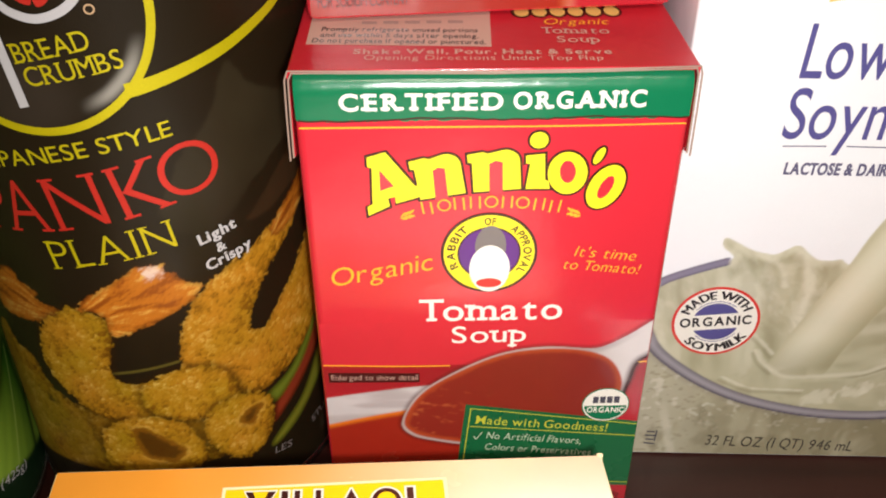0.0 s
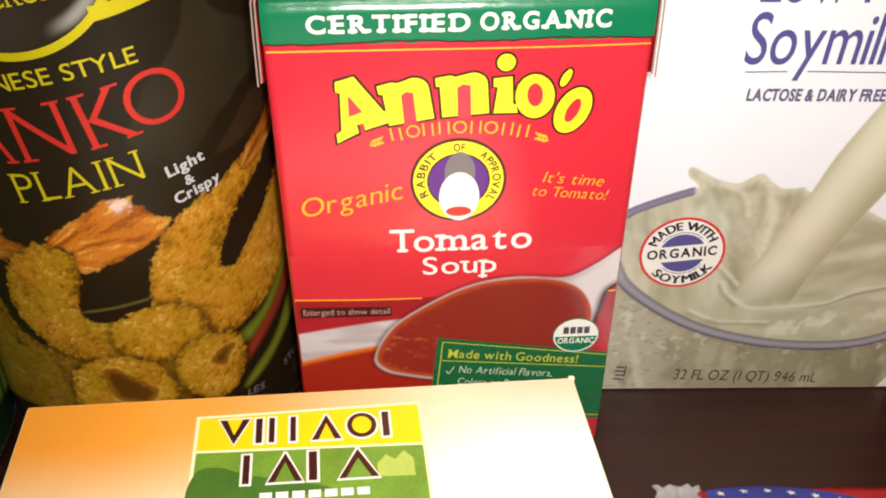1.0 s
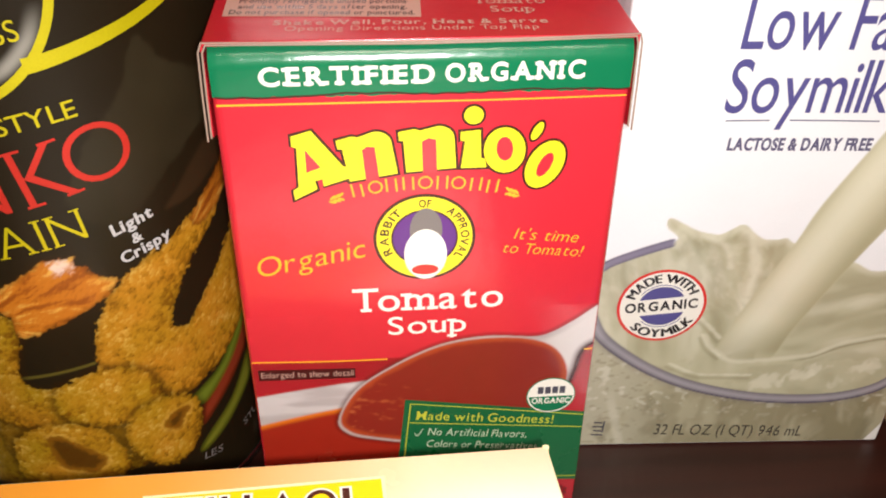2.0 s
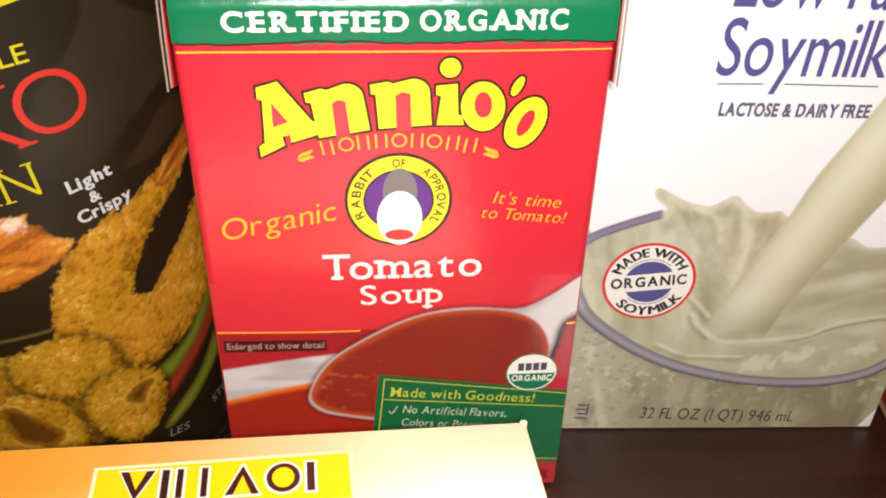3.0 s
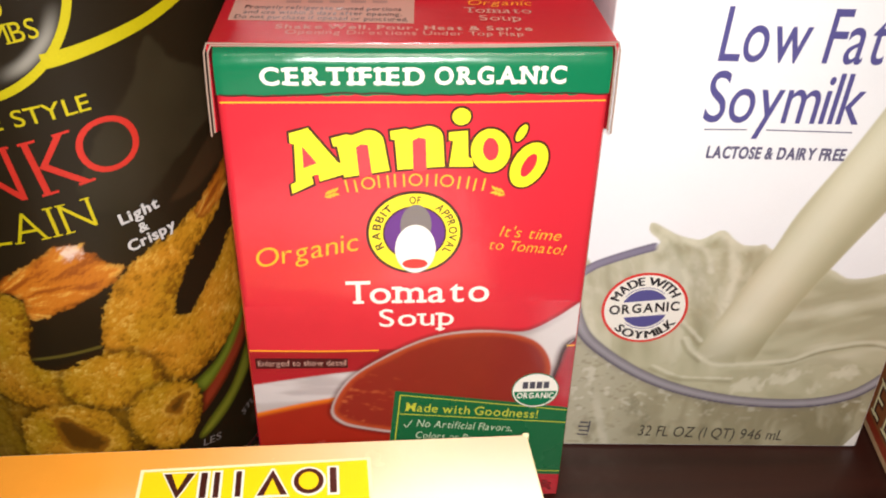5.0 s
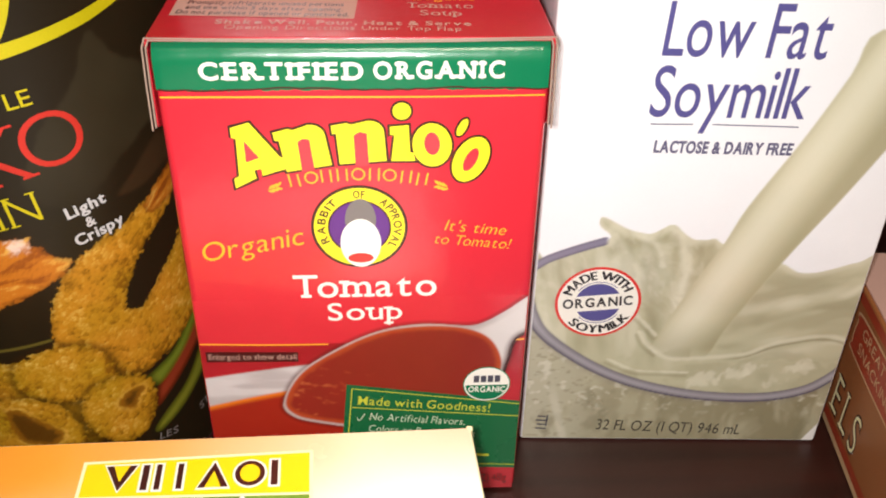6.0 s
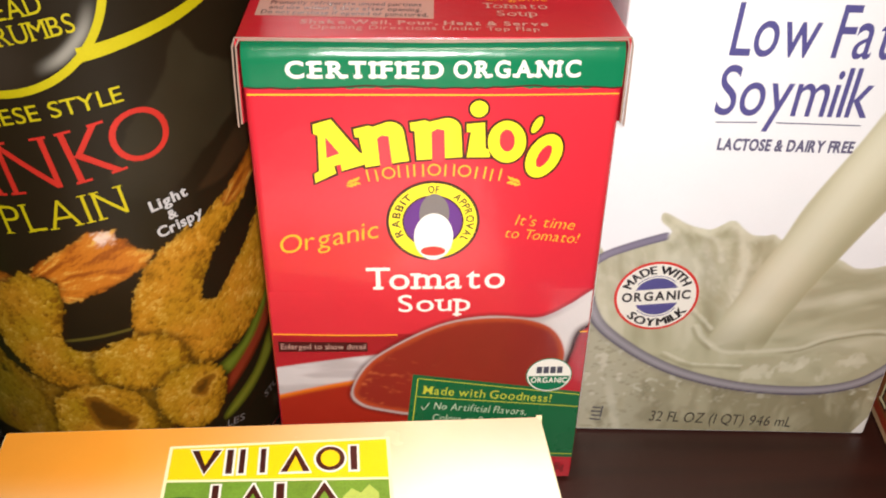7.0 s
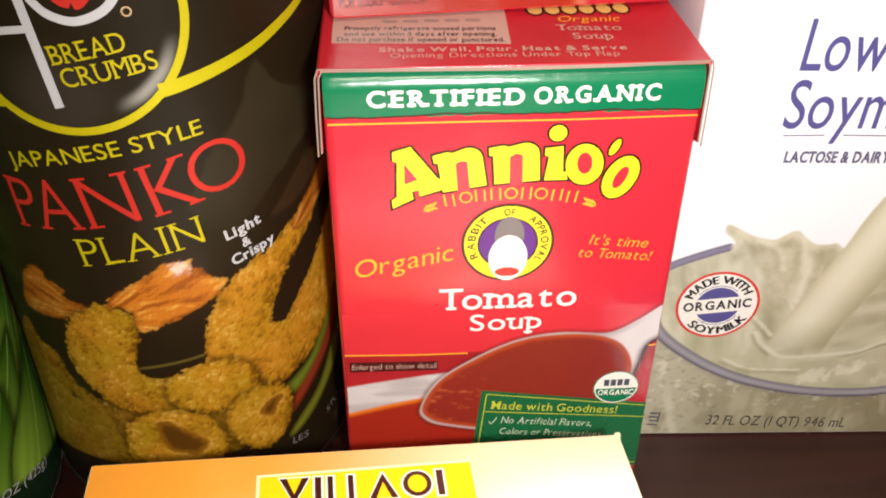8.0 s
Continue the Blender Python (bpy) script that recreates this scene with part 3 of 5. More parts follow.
    tmp = bpy.data.objects.new("fold", cu)
    me = bpy.data.meshes.new_from_object(tmp)
    bpy.data.objects.remove(tmp), bpy.data.curves.remove(cu)
    part("raw_edge", me, m_edge, root, "pale raw card edge of the folded top", smooth=True)
    top = plane_skin((-w, -d, h + 0.0006), (1, 0, 0), (0, 1, 0))
    lid = lambda nm, bm, lift, mat, lab="", under=None: part(nm, lay(bm, top, lift), mat, under or flap, lab)
    sheet = lid("date_panel", flat_shape([np.array([(2.2, 13.4), (43.2, 11.0), (44.2, 34.0), (2.2, 36.0)])]), 0.1, m_pale, "pale pink printed panel")
    lid("lettering", write("Promptly refrigerate unused portions", (5.0, 21.0), (40.6, 19.2), 2.4, 0.02, gap=0.14), 0.2, m_black_ink, under=sheet)
    lid("lettering", write("and use within 5 days after opening.", (5.0, 17.6), (40.6, 15.7), 2.4, 0.02, gap=0.14), 0.2, m_black_ink, under=sheet)
    lid("lettering", write("Do not purchase if opened or punctured.", (3.4, 14.4), (42.0, 12.2), 2.4, 0.02, gap=0.14), 0.2, m_black_ink, under=sheet)
    for k in range(5):
        lid("date_bar", flat_shape([np.array([(14 + 5 * k, 25.0), (17.5 + 5 * k, 24.8), (17.5 + 5 * k, 26.6), (14 + 5 * k, 26.8)])]), 0.2, m_dust, under=sheet)
    lid("lettering", write("Shake Well, Pour, Heat & Serve", (13.0, 7.7), (69.0, 6.2), 2.5, 0.02, 0.12, gap=0.2), 0.2, m_pale)
    lid("lettering", write("Opening Directions Under Top Flap", (15.4, 4.4), (66.6, 2.9), 2.5, 0.0, gap=0.2), 0.2, m_pale)
    lid("lettering", write("Organic", (56.0, 23.6), (71.0, 23.2), 3.6, 0.0, slant=0.2), 0.2, m_orange)
    lid("lettering", write("Tomato", (55.0, 18.2), (70.4, 17.6), 3.6, 0.0, 0.12), 0.2, m_pale)
    lid("lettering", write("Soup", (58.0, 13.0), (67.4, 12.6), 3.4, 0.0, 0.12), 0.2, m_pale)
    for k in range(6):
        lid("brand_outline", flat_shape([oval(51.6 + 4.3 * k, 31.6, 2.5, 3.7, 20)]), 0.14 + 0.01 * k, m_brown)
        lid("brand_shape", flat_shape([oval(51.6 + 4.3 * k, 31.6, 1.8, 3.1, 20)]), 0.24, m_gold)
    return root


carton = soup_carton(pose(0.0148, 0.213, 0.0, 0, 0, 0), "red tomato soup carton with green band, standing on the shelf")
upper = copy_thing(carton, pose(0.0132, 0.2420, 0.1412, 0, 0, 5.2))
tagged(upper, "red tomato soup carton stacked on top of another carton")


# ---- soymilk carton ----
def paint_milk(u, v):
    img = np.empty((*u.shape, 3), np.float32)
    img[:] = lin(242, 243, 246)
    milk, shade, light, deep = lin(190, 187, 158), lin(150, 145, 114), lin(222, 219, 197), lin(122, 116, 88)
    near_line = lambda pts: inside(u, v, spline(pts, False, 5), False)
    wu, wv = u + 7 * (fbm(u, v, 16, 21) - 0.5), v + 7 * (fbm(u, v, 16, 31) - 0.5)
    top = spline([(-3, 66), (1.3, 69.0), (6.6, 71.5), (11.8, 73.4), (16.5, 75.0), (18.1, 76.5), (17.3, 77.8), (15.2, 79.6), (14.5, 81.4), (15.0, 82.9), (16.6, 82.6), (19.5, 81.0), (22.8, 79.2), (26.1, 78.2),
                  (29.2, 77.9), (32.1, 79.6), (33.9, 80.7), (35.8, 80.4), (38.0, 78.3), (40.9, 76.3), (44.1, 76.0), (47.1, 76.4), (49.4, 74.8), (58, 71), (67.1, 68.5), (70.3, 66.7), (72.9, 65.5), (76.9, 65.6),
                  (81.4, 66.9), (88, 69.2), (96, 70), (98, 30), (96, -4), (-4, -4)])
    d = inside(u, v, top)
    a = ease(-0.15, 0.45, d)
    img = over(img, milk, a)
    # the back wall of milk: long upright folds, smoother swirls to the right of the stream
    folds = fbm(wu * 1.0 + wv * 0.22, wv * 0.22, 4.6, 41, 2)
    swirl = fbm(wu * 0.28, wv * 1.0 - wu * 0.22, 5.0, 45, 2)
    flow = folds + (swirl - folds) * ease(46, 60, u)
    img = over(img, shade, a * 0.45 * ease(0.48, 0.80, flow) * ease(24, 40, v))
    img = over(img, light, a * 0.45 * ease(0.48, 0.22, flow) * ease(24, 40, v))
    img = over(img, light, a * 0.5 * ease(2.6, 0.3, d) * ease(12, 16, u))
    img = over(img, shade, a * 0.5 * ease(1.6, 3.2, d) * ease(7.5, 3.2, d) * ease(16, 20, u) * ease(48, 40, u))
    for pts, wd, tone, k in (([(35.2, 79.4), (39.0, 73.6), (40.8, 66.0), (40.2, 58.1), (40.0, 52.0)], 2.2, light, 0.75), ([(25.0, 77.6), (30.0, 75.0), (32.6, 71.5), (33.6, 67.5)], 1.3, light, 0.7),
                             ([(19.0, 79.5), (22.5, 72.0), (27.0, 66.0), (27.6, 60.0)], 1.5, light, 0.4), ([(29.4, 70.0), (31.4, 60.0), (34.4, 50.0), (35.6, 45.0)], 3.2, shade, 0.5),
                             ([(43.2, 74.0), (43.8, 68.0), (42.6, 63.0)], 1.8, shade, 0.4), ([(36.0, 77.0), (37.0, 71.0), (37.4, 63.0)], 1.2, shade, 0.35),
                             ([(64, 62), (72, 61), (82, 63), (93, 66)], 1.6, shade, 0.3), ([(60, 52), (70, 55), (82, 58), (94, 60)], 2.4, light, 0.35), ([(58, 46), (68, 49), (80, 53), (94, 54)], 1.8, shade, 0.3)):
        img = over(img, tone, a * k * 0.8 * ease(wd * 1.3, 0.0, near_line(pts) + 1.6 * (fbm(u, v, 4, 52) - 0.5)))
    curds = fbm(wu * 1.4 + wv * 0.5, wv * 0.9, 2.6, 49, 2)
    img = over(img, light, a * 0.20 * ease(0.56, 0.76, curds) * ease(50, 44, u) * ease(44, 54, v))
    img = over(img, shade, a * 0.16 * ease(0.46, 0.28, curds) * ease(50, 44, u) * ease(44, 54, v))
    # back rim of the bowl
    dd = near_line([(-3.4, 65.0), (-0.6, 67.4), (2.0, 69.2), (6.4, 71.2), (11.9, 73.4), (17.0, 75.2)])
    img = over(img, lin(134, 128, 146), ease(1.35, 0.95, dd) * ease(18.2, 16.8, u))
    img = over(img, lin(98, 92, 112), ease(0.5, 0.15, np.abs(dd - 1.05)) * 0.7 * ease(18.2, 16.8, u))
    # pouring stream: light along its left third, darker to its right edge
    stream = spline([(76, 136), (71.4, 124.4), (63.4, 106.0), (53.7, 86.8), (49.4, 74.8), (43.9, 62.6), (39.4, 52.0), (36.1, 42.4), (34.9, 37.4), (39.5, 33.4), (50.6, 33.6), (55.1, 43.9), (59.0, 52.4), (63.5, 61.6),
                     (67.8, 70.1), (72.1, 78.1), (77.3, 87.3), (84, 100), (95, 122), (101, 136)], True, 4)
    d = inside(u, v, stream)
    across = ((u - 43.9) * 0.915 - (v - 62.6) * 0.40) / 18.0
    a = ease(-0.25, 0.6, d) * ease(32.5, 39, v)
    img = over(img, lin(207, 203, 174), a)
    img = over(img, lin(224, 221, 197), a * ease(0.34, 0.04, np.abs(across - 0.36)) * 0.9)
    img = over(img, lin(168, 163, 130), a * 0.85 * ease(0.60, 1.0, across))
    img = over(img, lin(178, 173, 142), a * 0.5 * ease(0.14, 0.0, across))
    img = over(img, shade, a * 0.45 * ease(50, 36, v))
    # the lip where the stream meets the milk: bright ridge with a dark line under it
    lip = [(31.0, 42.5), (32.3, 40.2), (33.8, 38.1), (37.4, 34.8), (41.1, 33.1), (49.6, 33.3), (58.0, 34.2), (63.7, 35.4), (70.5, 38.9), (76.8, 40.7), (83.2, 42.0), (88.4, 41.7), (95, 39.6)]
    dd = near_line(lip)
    img = over(img, light, 0.55 * ease(1.5, 0.2, near_line([(x, y + 0.9) for x, y in lip]) + 0.9 * (fbm(u, v, 4, 91) - 0.3)))
    img = over(img, deep, 0.55 * ease(0.8, 0.1, near_line([(x, y - 0.4) for x, y in lip]) + 0.5 * (fbm(u, v, 5, 93) - 0.4)) * ease(54, 64, u))
    # pool in front of it with foam
    pool = ease(0.0, 3.0, 40 - v - 0.004 * (u - 58) ** 2) * ease(0.5, 2.0, dd)
    churn = fbm(wu * 0.7 + 3 * (fbm(u, v, 5, 61) - 0.5), wv + 3 * (fbm(u, v, 5, 67) - 0.5), 5.0, 83, 2)
    img = over(img, shade, 0.30 * pool * ease(0.56, 0.34, churn))
    for cx, cy, rx, ry in ((53.2, 25.5, 5, 4), (67.2, 30.6, 4.5, 3.2), (73.7, 26.5, 4.0, 3.6), (81, 31.0, 6, 3.0), (61, 28, 4, 3)):
        img = over(img, light, 0.6 * ease(1.2, 0.3, np.hypot((u - cx) / rx, (v - cy) / ry) + 2.4 * (fbm(wu, wv, 3.0, 87, 3) - 0.45)))
    for pts, wd in (([(22.3, 33.4), (30.6, 29.4), (38.5, 28.8), (47.1, 28.5)], 0.9), ([(29.1, 49.7), (31.1, 47.6), (34.1, 44.1), (35.3, 42.6)], 1.1), ([(30.2, 44.0), (32.6, 39.6), (36.4, 36.2)], 0.8)):
        img = over(img, light, 0.65 * ease(wd, 0.1, near_line(pts) + 0.9 * (fbm(u, v, 2.2, 95) - 0.35)))
        img = over(img, deep, 0.3 * ease(0.9, 0.1, near_line([(x - 0.6, y - 1.3) for x, y in pts])))
    # below the rim: the pale side of the bowl with specks; upright reflections painted in as pale streaks
    rim = [(-4, 60), (-2.6, 54), (-1.3, 49.6), (1.8, 43.7), (8.1, 37.6), (17.5, 30.9), (27.7, 25.7), (39, 22.0), (51, 19.6), (64, 18.7), (75, 19.4), (84.3, 22.2), (90, 26.5), (93.6, 31), (95, 36)]
    body = ease(0.0, 1.0, inside(u, v, spline(rim + [(98, -6), (-6, -6)], True, 5)))
    # dimmer ink, darkest at right: the torch's fall-off painted into the print
    img = over(img, lin(152, 146, 118), body)
    img = over(img, lin(190, 186, 164), 0.8 * body * ease(34, 4, u + 6 * (fbm(u, v, 8, 23) - 0.5)))
    img = over(img, lin(132, 124, 94), 0.6 * body * ease(44, 80, u))
    img = over(img, lin(186, 181, 154), 0.6 * body * ease(0.46, 0.72, fbm(wu, wv * 0.45, 6.0, 15)))
    img = over(img, lin(130, 124, 98), 0.5 * body * ease(0.50, 0.74, fbm(wu * 1.1, wv * 0.6, 5.0, 19)))
    img = over(img, lin(128, 122, 98), 0.4 * body * ease(0.64, 0.76, fbm(u * 0.8, v * 1.5, 1.5, 77, 2)) * ease(30, 12, u))
    img = over(img, lin(232, 229, 212), 0.4 * body * ease(0.62, 0.82, fbm(u, v * 1.2, 2.4, 79, 2)) * ease(8, 20, v))
    img = over(img, lin(214, 211, 192), 0.5 * body * ease(2.2, 0.4, np.abs(u - 12 + 0.25 * v)) * ease(26, 14, v))
    # front rim
    dd = near_line(rim)
    img = over(img, lin(110, 106, 108), body * ease(1.2, 1.9, dd) * ease(4.2, 1.9, dd) * 0.22)
    img = over(img, lin(144, 140, 146), ease(1.85, 1.5, dd))
    img = over(img, lin(172, 168, 176), 0.6 * ease(0.8, 0.1, dd + 0.5 * (fbm(u, v, 6, 57) - 0.5)))
    img = over(img, lin(90, 84, 100), ease(0.5, 0.15, np.abs(dd - 1.55)) * (0.55 + 0.45 * body))
    # white fold at the low corner
    return over(img, lin(236, 234, 230), ease(-0.2, 0.3, (u - 87.4) * 1.9 - v * 1.0 + 0.2))


def soymilk_carton(m):
    root = thing("soymilk_carton", m, "white soymilk carton with a bowl of milk printed on it", "soymilk carton")
    w, d, h = 0.0462, 0.031, 0.196
    part("body", box(-w - 0.0019, -d, 0, w, d, h, bevel=0.0012, segments=3), m_carton_white, root, smooth=True)
    part("top_panel", box(-w - 0.0008, -d, h, w + 0.0008, d, h + 0.0012, bevel=0.0004), m_carton_white, root)
    skin = plane_skin((-w, -d, 0), (1, 0, 0), (0, 0, 1))
    put = lambda nm, bm, lift, mat, lab="", under=None: part(nm, lay(bm, skin, lift), mat, under or root, lab)
    picture("milk_picture", -1.1, 91.6, 1.0, 162.0, 0.42, paint_milk, skin, 0.08, m_picture, root, "printed picture of soymilk pouring into a bowl")
    banner = put("gold_banner", flat_shape([np.concatenate([spline([(27.0, 147.0), (32.0, 147.9), (40.0, 148.0), (50.0, 146.4), (60.0, 144.9), (72, 144.9), (91.6, 147.6)], False, 5), [(91.6, 164.0), (28.6, 164.0)]])]), 0.12, m_gold, "gold banner with a wavy lower edge")
    put("lettering", write("PLAIN", (36.4, 150.4), (66.0, 149.8), 8.0, 0.012, 0, 0.10, gap=0.42), 0.2, m_plum, "plum lettering", under=banner)
    put("lettering", write("Low Fat", (24.2, 128.7), (64.0, 128.4), 13.3, 0.004, 0, 0.05, gap=0.11), 0.2, m_navy, "navy blue lettering")
    put("lettering", write("Soymilk", (23.2, 112.7), (62.6, 112.5), 13.3, 0.004, 0, 0.05, gap=0.10), 0.2, m_navy, "navy blue lettering")
    put("rule", band([(24.2, 110.5), (34.9, 110.6)], 0.32), 0.2, m_indigo)
    put("rule", band([(39.8, 110.6), (61.8, 110.2)], 0.32), 0.2, m_indigo)
    put("lettering", write("LACTOSE & DAIRY FREE", (25.9, 102.6), (61.6, 102.3), 3.2, 0.03, 0, 0.04, gap=0.13, heavy=0.04), 0.2, m_indigo)
    # round seal
    cx, cy = 17.1, 54.4
    seal = put("seal", flat_shape([oval(cx, cy, 11.5, 11.5)]), 0.22, m_white, "white round seal")
    put("seal_edge", flat_shape([oval(cx, cy, 12.3, 12.3)]), 0.16, m_redink, "red rim of the seal", under=seal)
    tilt = 0.11
    for sg in (1, -1):
        seg = [(cx + 6.6 * math.cos(a + tilt), cy + 6.6 * math.sin(a + tilt)) for a in np.radians(np.linspace(24, 156, 20) if sg > 0 else np.linspace(204, 336, 20))]
        put("seal_field", flat_shape([np.array(seg)]), 0.28, m_navy, under=seal)
        put("seal_line", band([(cx + 7.2 * math.cos(a + tilt), cy + 7.2 * math.sin(a + tilt)) for a in np.radians(np.linspace(40, 140, 9) if sg > 0 else np.linspace(220, 320, 9))], 0.22), 0.28, m_navy, under=seal)
    put("lettering", write("MADE WITH", 0, 0, 2.7, 0.0, heavy=0.13, ring=(cx, cy, 8.1, 163, 30), gap=0.17), 0.3, m_black_ink, under=seal)
    put("lettering", write("SOYMILK", 0, 0, 2.7, 0.0, heavy=0.13, ring=(cx, cy, 10.8, 222, 332), gap=0.17), 0.3, m_black_ink, under=seal)
    put("lettering", write("ORGANIC", (cx - 9.9, cy - 2.2), (cx + 9.9, cy - 0.4), 3.0, 0.030, gap=0.2), 0.34, m_black_ink, under=seal)
    put("lettering", write("32 FL OZ (1 QT) 946 mL", (21.8, 4.9), (67.3, 3.2), 4.3, 0.0, 0, 0.06, gap=0.16), 0.2, m_taupe)
    for k in range(4):
        put("mark_bar", band([(2.8 + (k % 2) * 0.4, 5.2 + 1.7 * k), (6.2 - (k % 2) * 0.5, 5.0 + 1.7 * k)], 0.55), 0.2, m_slate)
    put("mark_bar", band([(6.0, 6.0), (6.3, 10.8)], 0.45), 0.2, m_slate)
    return root


yaw = math.degrees(math.atan(-0.05))
o = Vector((0.064, 0.2005, 0))
c, s = math.cos(radians(yaw)), math.sin(radians(yaw))
soymilk_carton(pose(o.x + 0.0462 * c - 0.031 * s, o.y + 0.0462 * s + 0.031 * c, 0, 0, 0, yaw))


# ---- cans ----
def can_shell(root, height, mat, r):
    part("body", lathe([(r - 0.0015, 0.0006), (r, 0.0030), (r, height - 0.003), (r - 0.0012, height)], 128), mat, root, smooth=True)
    part("base_rim", lathe([(r - 0.001, 0.0), (r + 0.0003, 0.0004), (r + 0.0004, 0.0022), (r + 0.0001, 0.0034)], 128), m_tin, root, "tinplate rim", smooth=True)
    part("lid", lathe([(r + 0.0002, height - 0.006), (r + 0.0005, height - 0.004), (r + 0.0005, height + 0.002), (r - 0.0005, height + 0.0035)], 128), m_lid, root, "plastic lid", smooth=True)


def cells(u, v, size, seed):
    """Distance to the nearest of many scattered points, in cells, and that point's own random number."""
    rs = np.random.RandomState(seed)
    jx, jy, own = rs.rand(64, 64), rs.rand(64, 64), rs.rand(64, 64).astype(np.float32)
    x, y = u / size, v / size
    i, j = np.floor(x).astype(int), np.floor(y).astype(int)
    best, mine = np.full(u.shape, 9.0, np.float32), np.zeros(u.shape, np.float32)
    for di in (-1, 0, 1):
        for dj in (-1, 0, 1):
            p, q = (i + di) % 64, (j + dj) % 64
            r = np.hypot(i + di + jx[p, q] - x, j + dj + jy[p, q] - y)
            near = r < best
            best, mine = np.where(near, r, best), np.where(near, own[p, q], mine)
    return best, mine


def paint_crumbs(u, v):
    img = np.empty((*u.shape, 3), np.float32)
    black = lin(33, 25, 13)
    img[:] = black
    step = float(u[0, 1] - u[0, 0])
    lit = lambda h: 0.5 * np.gradient(h, step, axis=1) - 0.8 * np.gradient(h, step, axis=0)
    # dim grey-green leaf behind the lettering
    leaf = spline([(40.2, 138.0), (42.0, 136.8), (43.9, 133.9), (46.3, 131.3), (52.2, 127.5), (62, 122), (60, 116), (52, 112), (45.7, 108), (39.6, 104), (33.9, 99), (27.7, 97), (21, 100), (18.6, 106), (20.6, 111), (24.1, 116.9),
                   (28.2, 121.7), (31.5, 125.0), (35.1, 129.6), (36.4, 133.4), (38.4, 136.9)], True, 3)
    img = over(img, lin(52, 45, 30), 0.85 * ease(-0.4, 1.0, inside(u, v, leaf) + 1.5 * (fbm(u, v, 2.5, 101) - 0.5)) * (0.55 + 0.45 * fbm(u, v, 9, 103)) * ease(92, 112, v))
    img = over(img, lin(54, 38, 22), 0.8 * ease(-0.4, 1.2, inside(u, v, spline([(62, 116), (54.5, 109.3), (48.9, 105.5), (44.1, 101.3), (39, 96.5), (46, 96), (54, 99), (66, 104)], True, 3))))
    # crumb relief: flakes of two sizes, lit from the upper left
    f1, id1 = cells(u + 0.5 * (fbm(u, v, 1.5, 11) - 0.5), v, 1.25, 5)
    f2, id2 = cells(u, v + 0.4 * (fbm(u, v, 1.2, 13) - 0.5), 0.72, 7)
    n2, slow = fbm(u, v, 6.0, 111, 3), fbm(u, v, 9.0, 117, 2)
    crumb_lit = np.clip(lit(0.75 * np.sqrt(np.clip(1 - f1 * f1, 0, 1)) + 0.30 * (1 - f2) + 0.9 * fbm(u, v, 3.2, 201, 2)), -1, 1)
    rag = 0.9 * (id1 - 0.5) + 1.3 * (fbm(u, v, 1.2, 131, 2) - 0.5)
    deep, amber, olive, pale = (np.asarray(lin(*c), np.float32) for c in ((128, 84, 14), (188, 128, 32), (170, 132, 24), (226, 188, 92)))

    def crumbs(img, pts, gain=1.0, warm=0.5, soft=7.0):
        d = inside(u, v, spline(pts)) + rag
        a = ease(-0.15, 0.35, d)
        k = np.clip(d / soft, 0, 1)
        form = np.clip(lit(soft * 0.45 * np.sqrt(1 - (1 - k) ** 2)), -0.7, 0.7)
        tone = 0.57 + 0.20 * crumb_lit + 0.20 * form + 0.26 * (id1 - 0.5) + 0.14 * (id2 - 0.5) + 0.34 * (n2 - 0.5) - 0.10 * (1 - k)
        base = olive + (amber - olive) * np.clip(warm + 1.2 * (slow - 0.5), 0, 1)[..., None]
        col = deep + (base - deep) * ease(0.20, 0.60, tone)[..., None]
        col = col + (pale - col) * (0.75 * ease(0.60, 0.95, tone))[..., None]
        return img + (col * ((0.60 + 0.32 * ease(0.0, 2.2, d)) * gain)[..., None] - img) * a[..., None]

    def gloom(img, pts, reach=2.4, k=0.6):
        """The soft dark that a piece throws on those behind it, as photographed on the label."""
        return over(img, lin(46, 26, 6), k * ease(-reach, 0.3, inside(u, v, spline(pts))))

    def tail(img, pts, root, turn, gain=1.0):
        """A fan of thin shell: streaks that spread from its root."""
        d = inside(u, v, spline(pts)) + 0.7 * rag
        ang, r = np.arctan2(v - root[1], u - root[0]) - turn, np.hypot(u - root[0], v - root[1])
        st = 0.65 * fbm(ang * 22 + 4.0 * n2, r * 0.14, 1.6, 151, 3) + 0.35 * fbm(ang * 11, r * 0.16, 1.0, 155, 2) + 0.16 * crumb_lit
        lo, mi, hi = (np.asarray(lin(*c), np.float32) for c in ((146, 76, 20), (190, 112, 30), (222, 170, 78)))
        col = lo + (mi - lo) * ease(0.28, 0.50, st)[..., None]
        col = col + (hi - col) * (0.85 * ease(0.54, 0.74, st))[..., None]
        return img + (col * ((0.55 + 0.40 * ease(0, 1.6, d)) * gain)[..., None] - img) * ease(-0.15, 0.35, d)[..., None]

    # pile at the back
    img = crumbs(img, [(-37, 66), (-30.8, 61.1), (-24.6, 58.0), (-22.6, 52.3), (-18, 47.9), (-12, 43.9), (-7, 38), (-4, 30), (-6, 18), (-30, 12), (-46, 16), (-50, 30), (-46, 52)], 0.56, 0.2, 10)
    img = over(img, lin(40, 24, 8), 0.7 * ease(2.2, 0.6, np.hypot((u + 23) * 0.8, v - 44.1) + rag))
    img = crumbs(img, [(-13.6, 45.4), (-8.5, 44.6), (-4.6, 41.8), (-3.4, 38.6), (-8.2, 37.2), (-12.8, 39.6)], 0.62, 0.2, 3)
    img = crumbs(img, [(-12, 46), (0, 46), (20, 46), (32, 44), (38, 32), (34, 24), (10, 24), (-8, 26)], 0.50, 0.3)
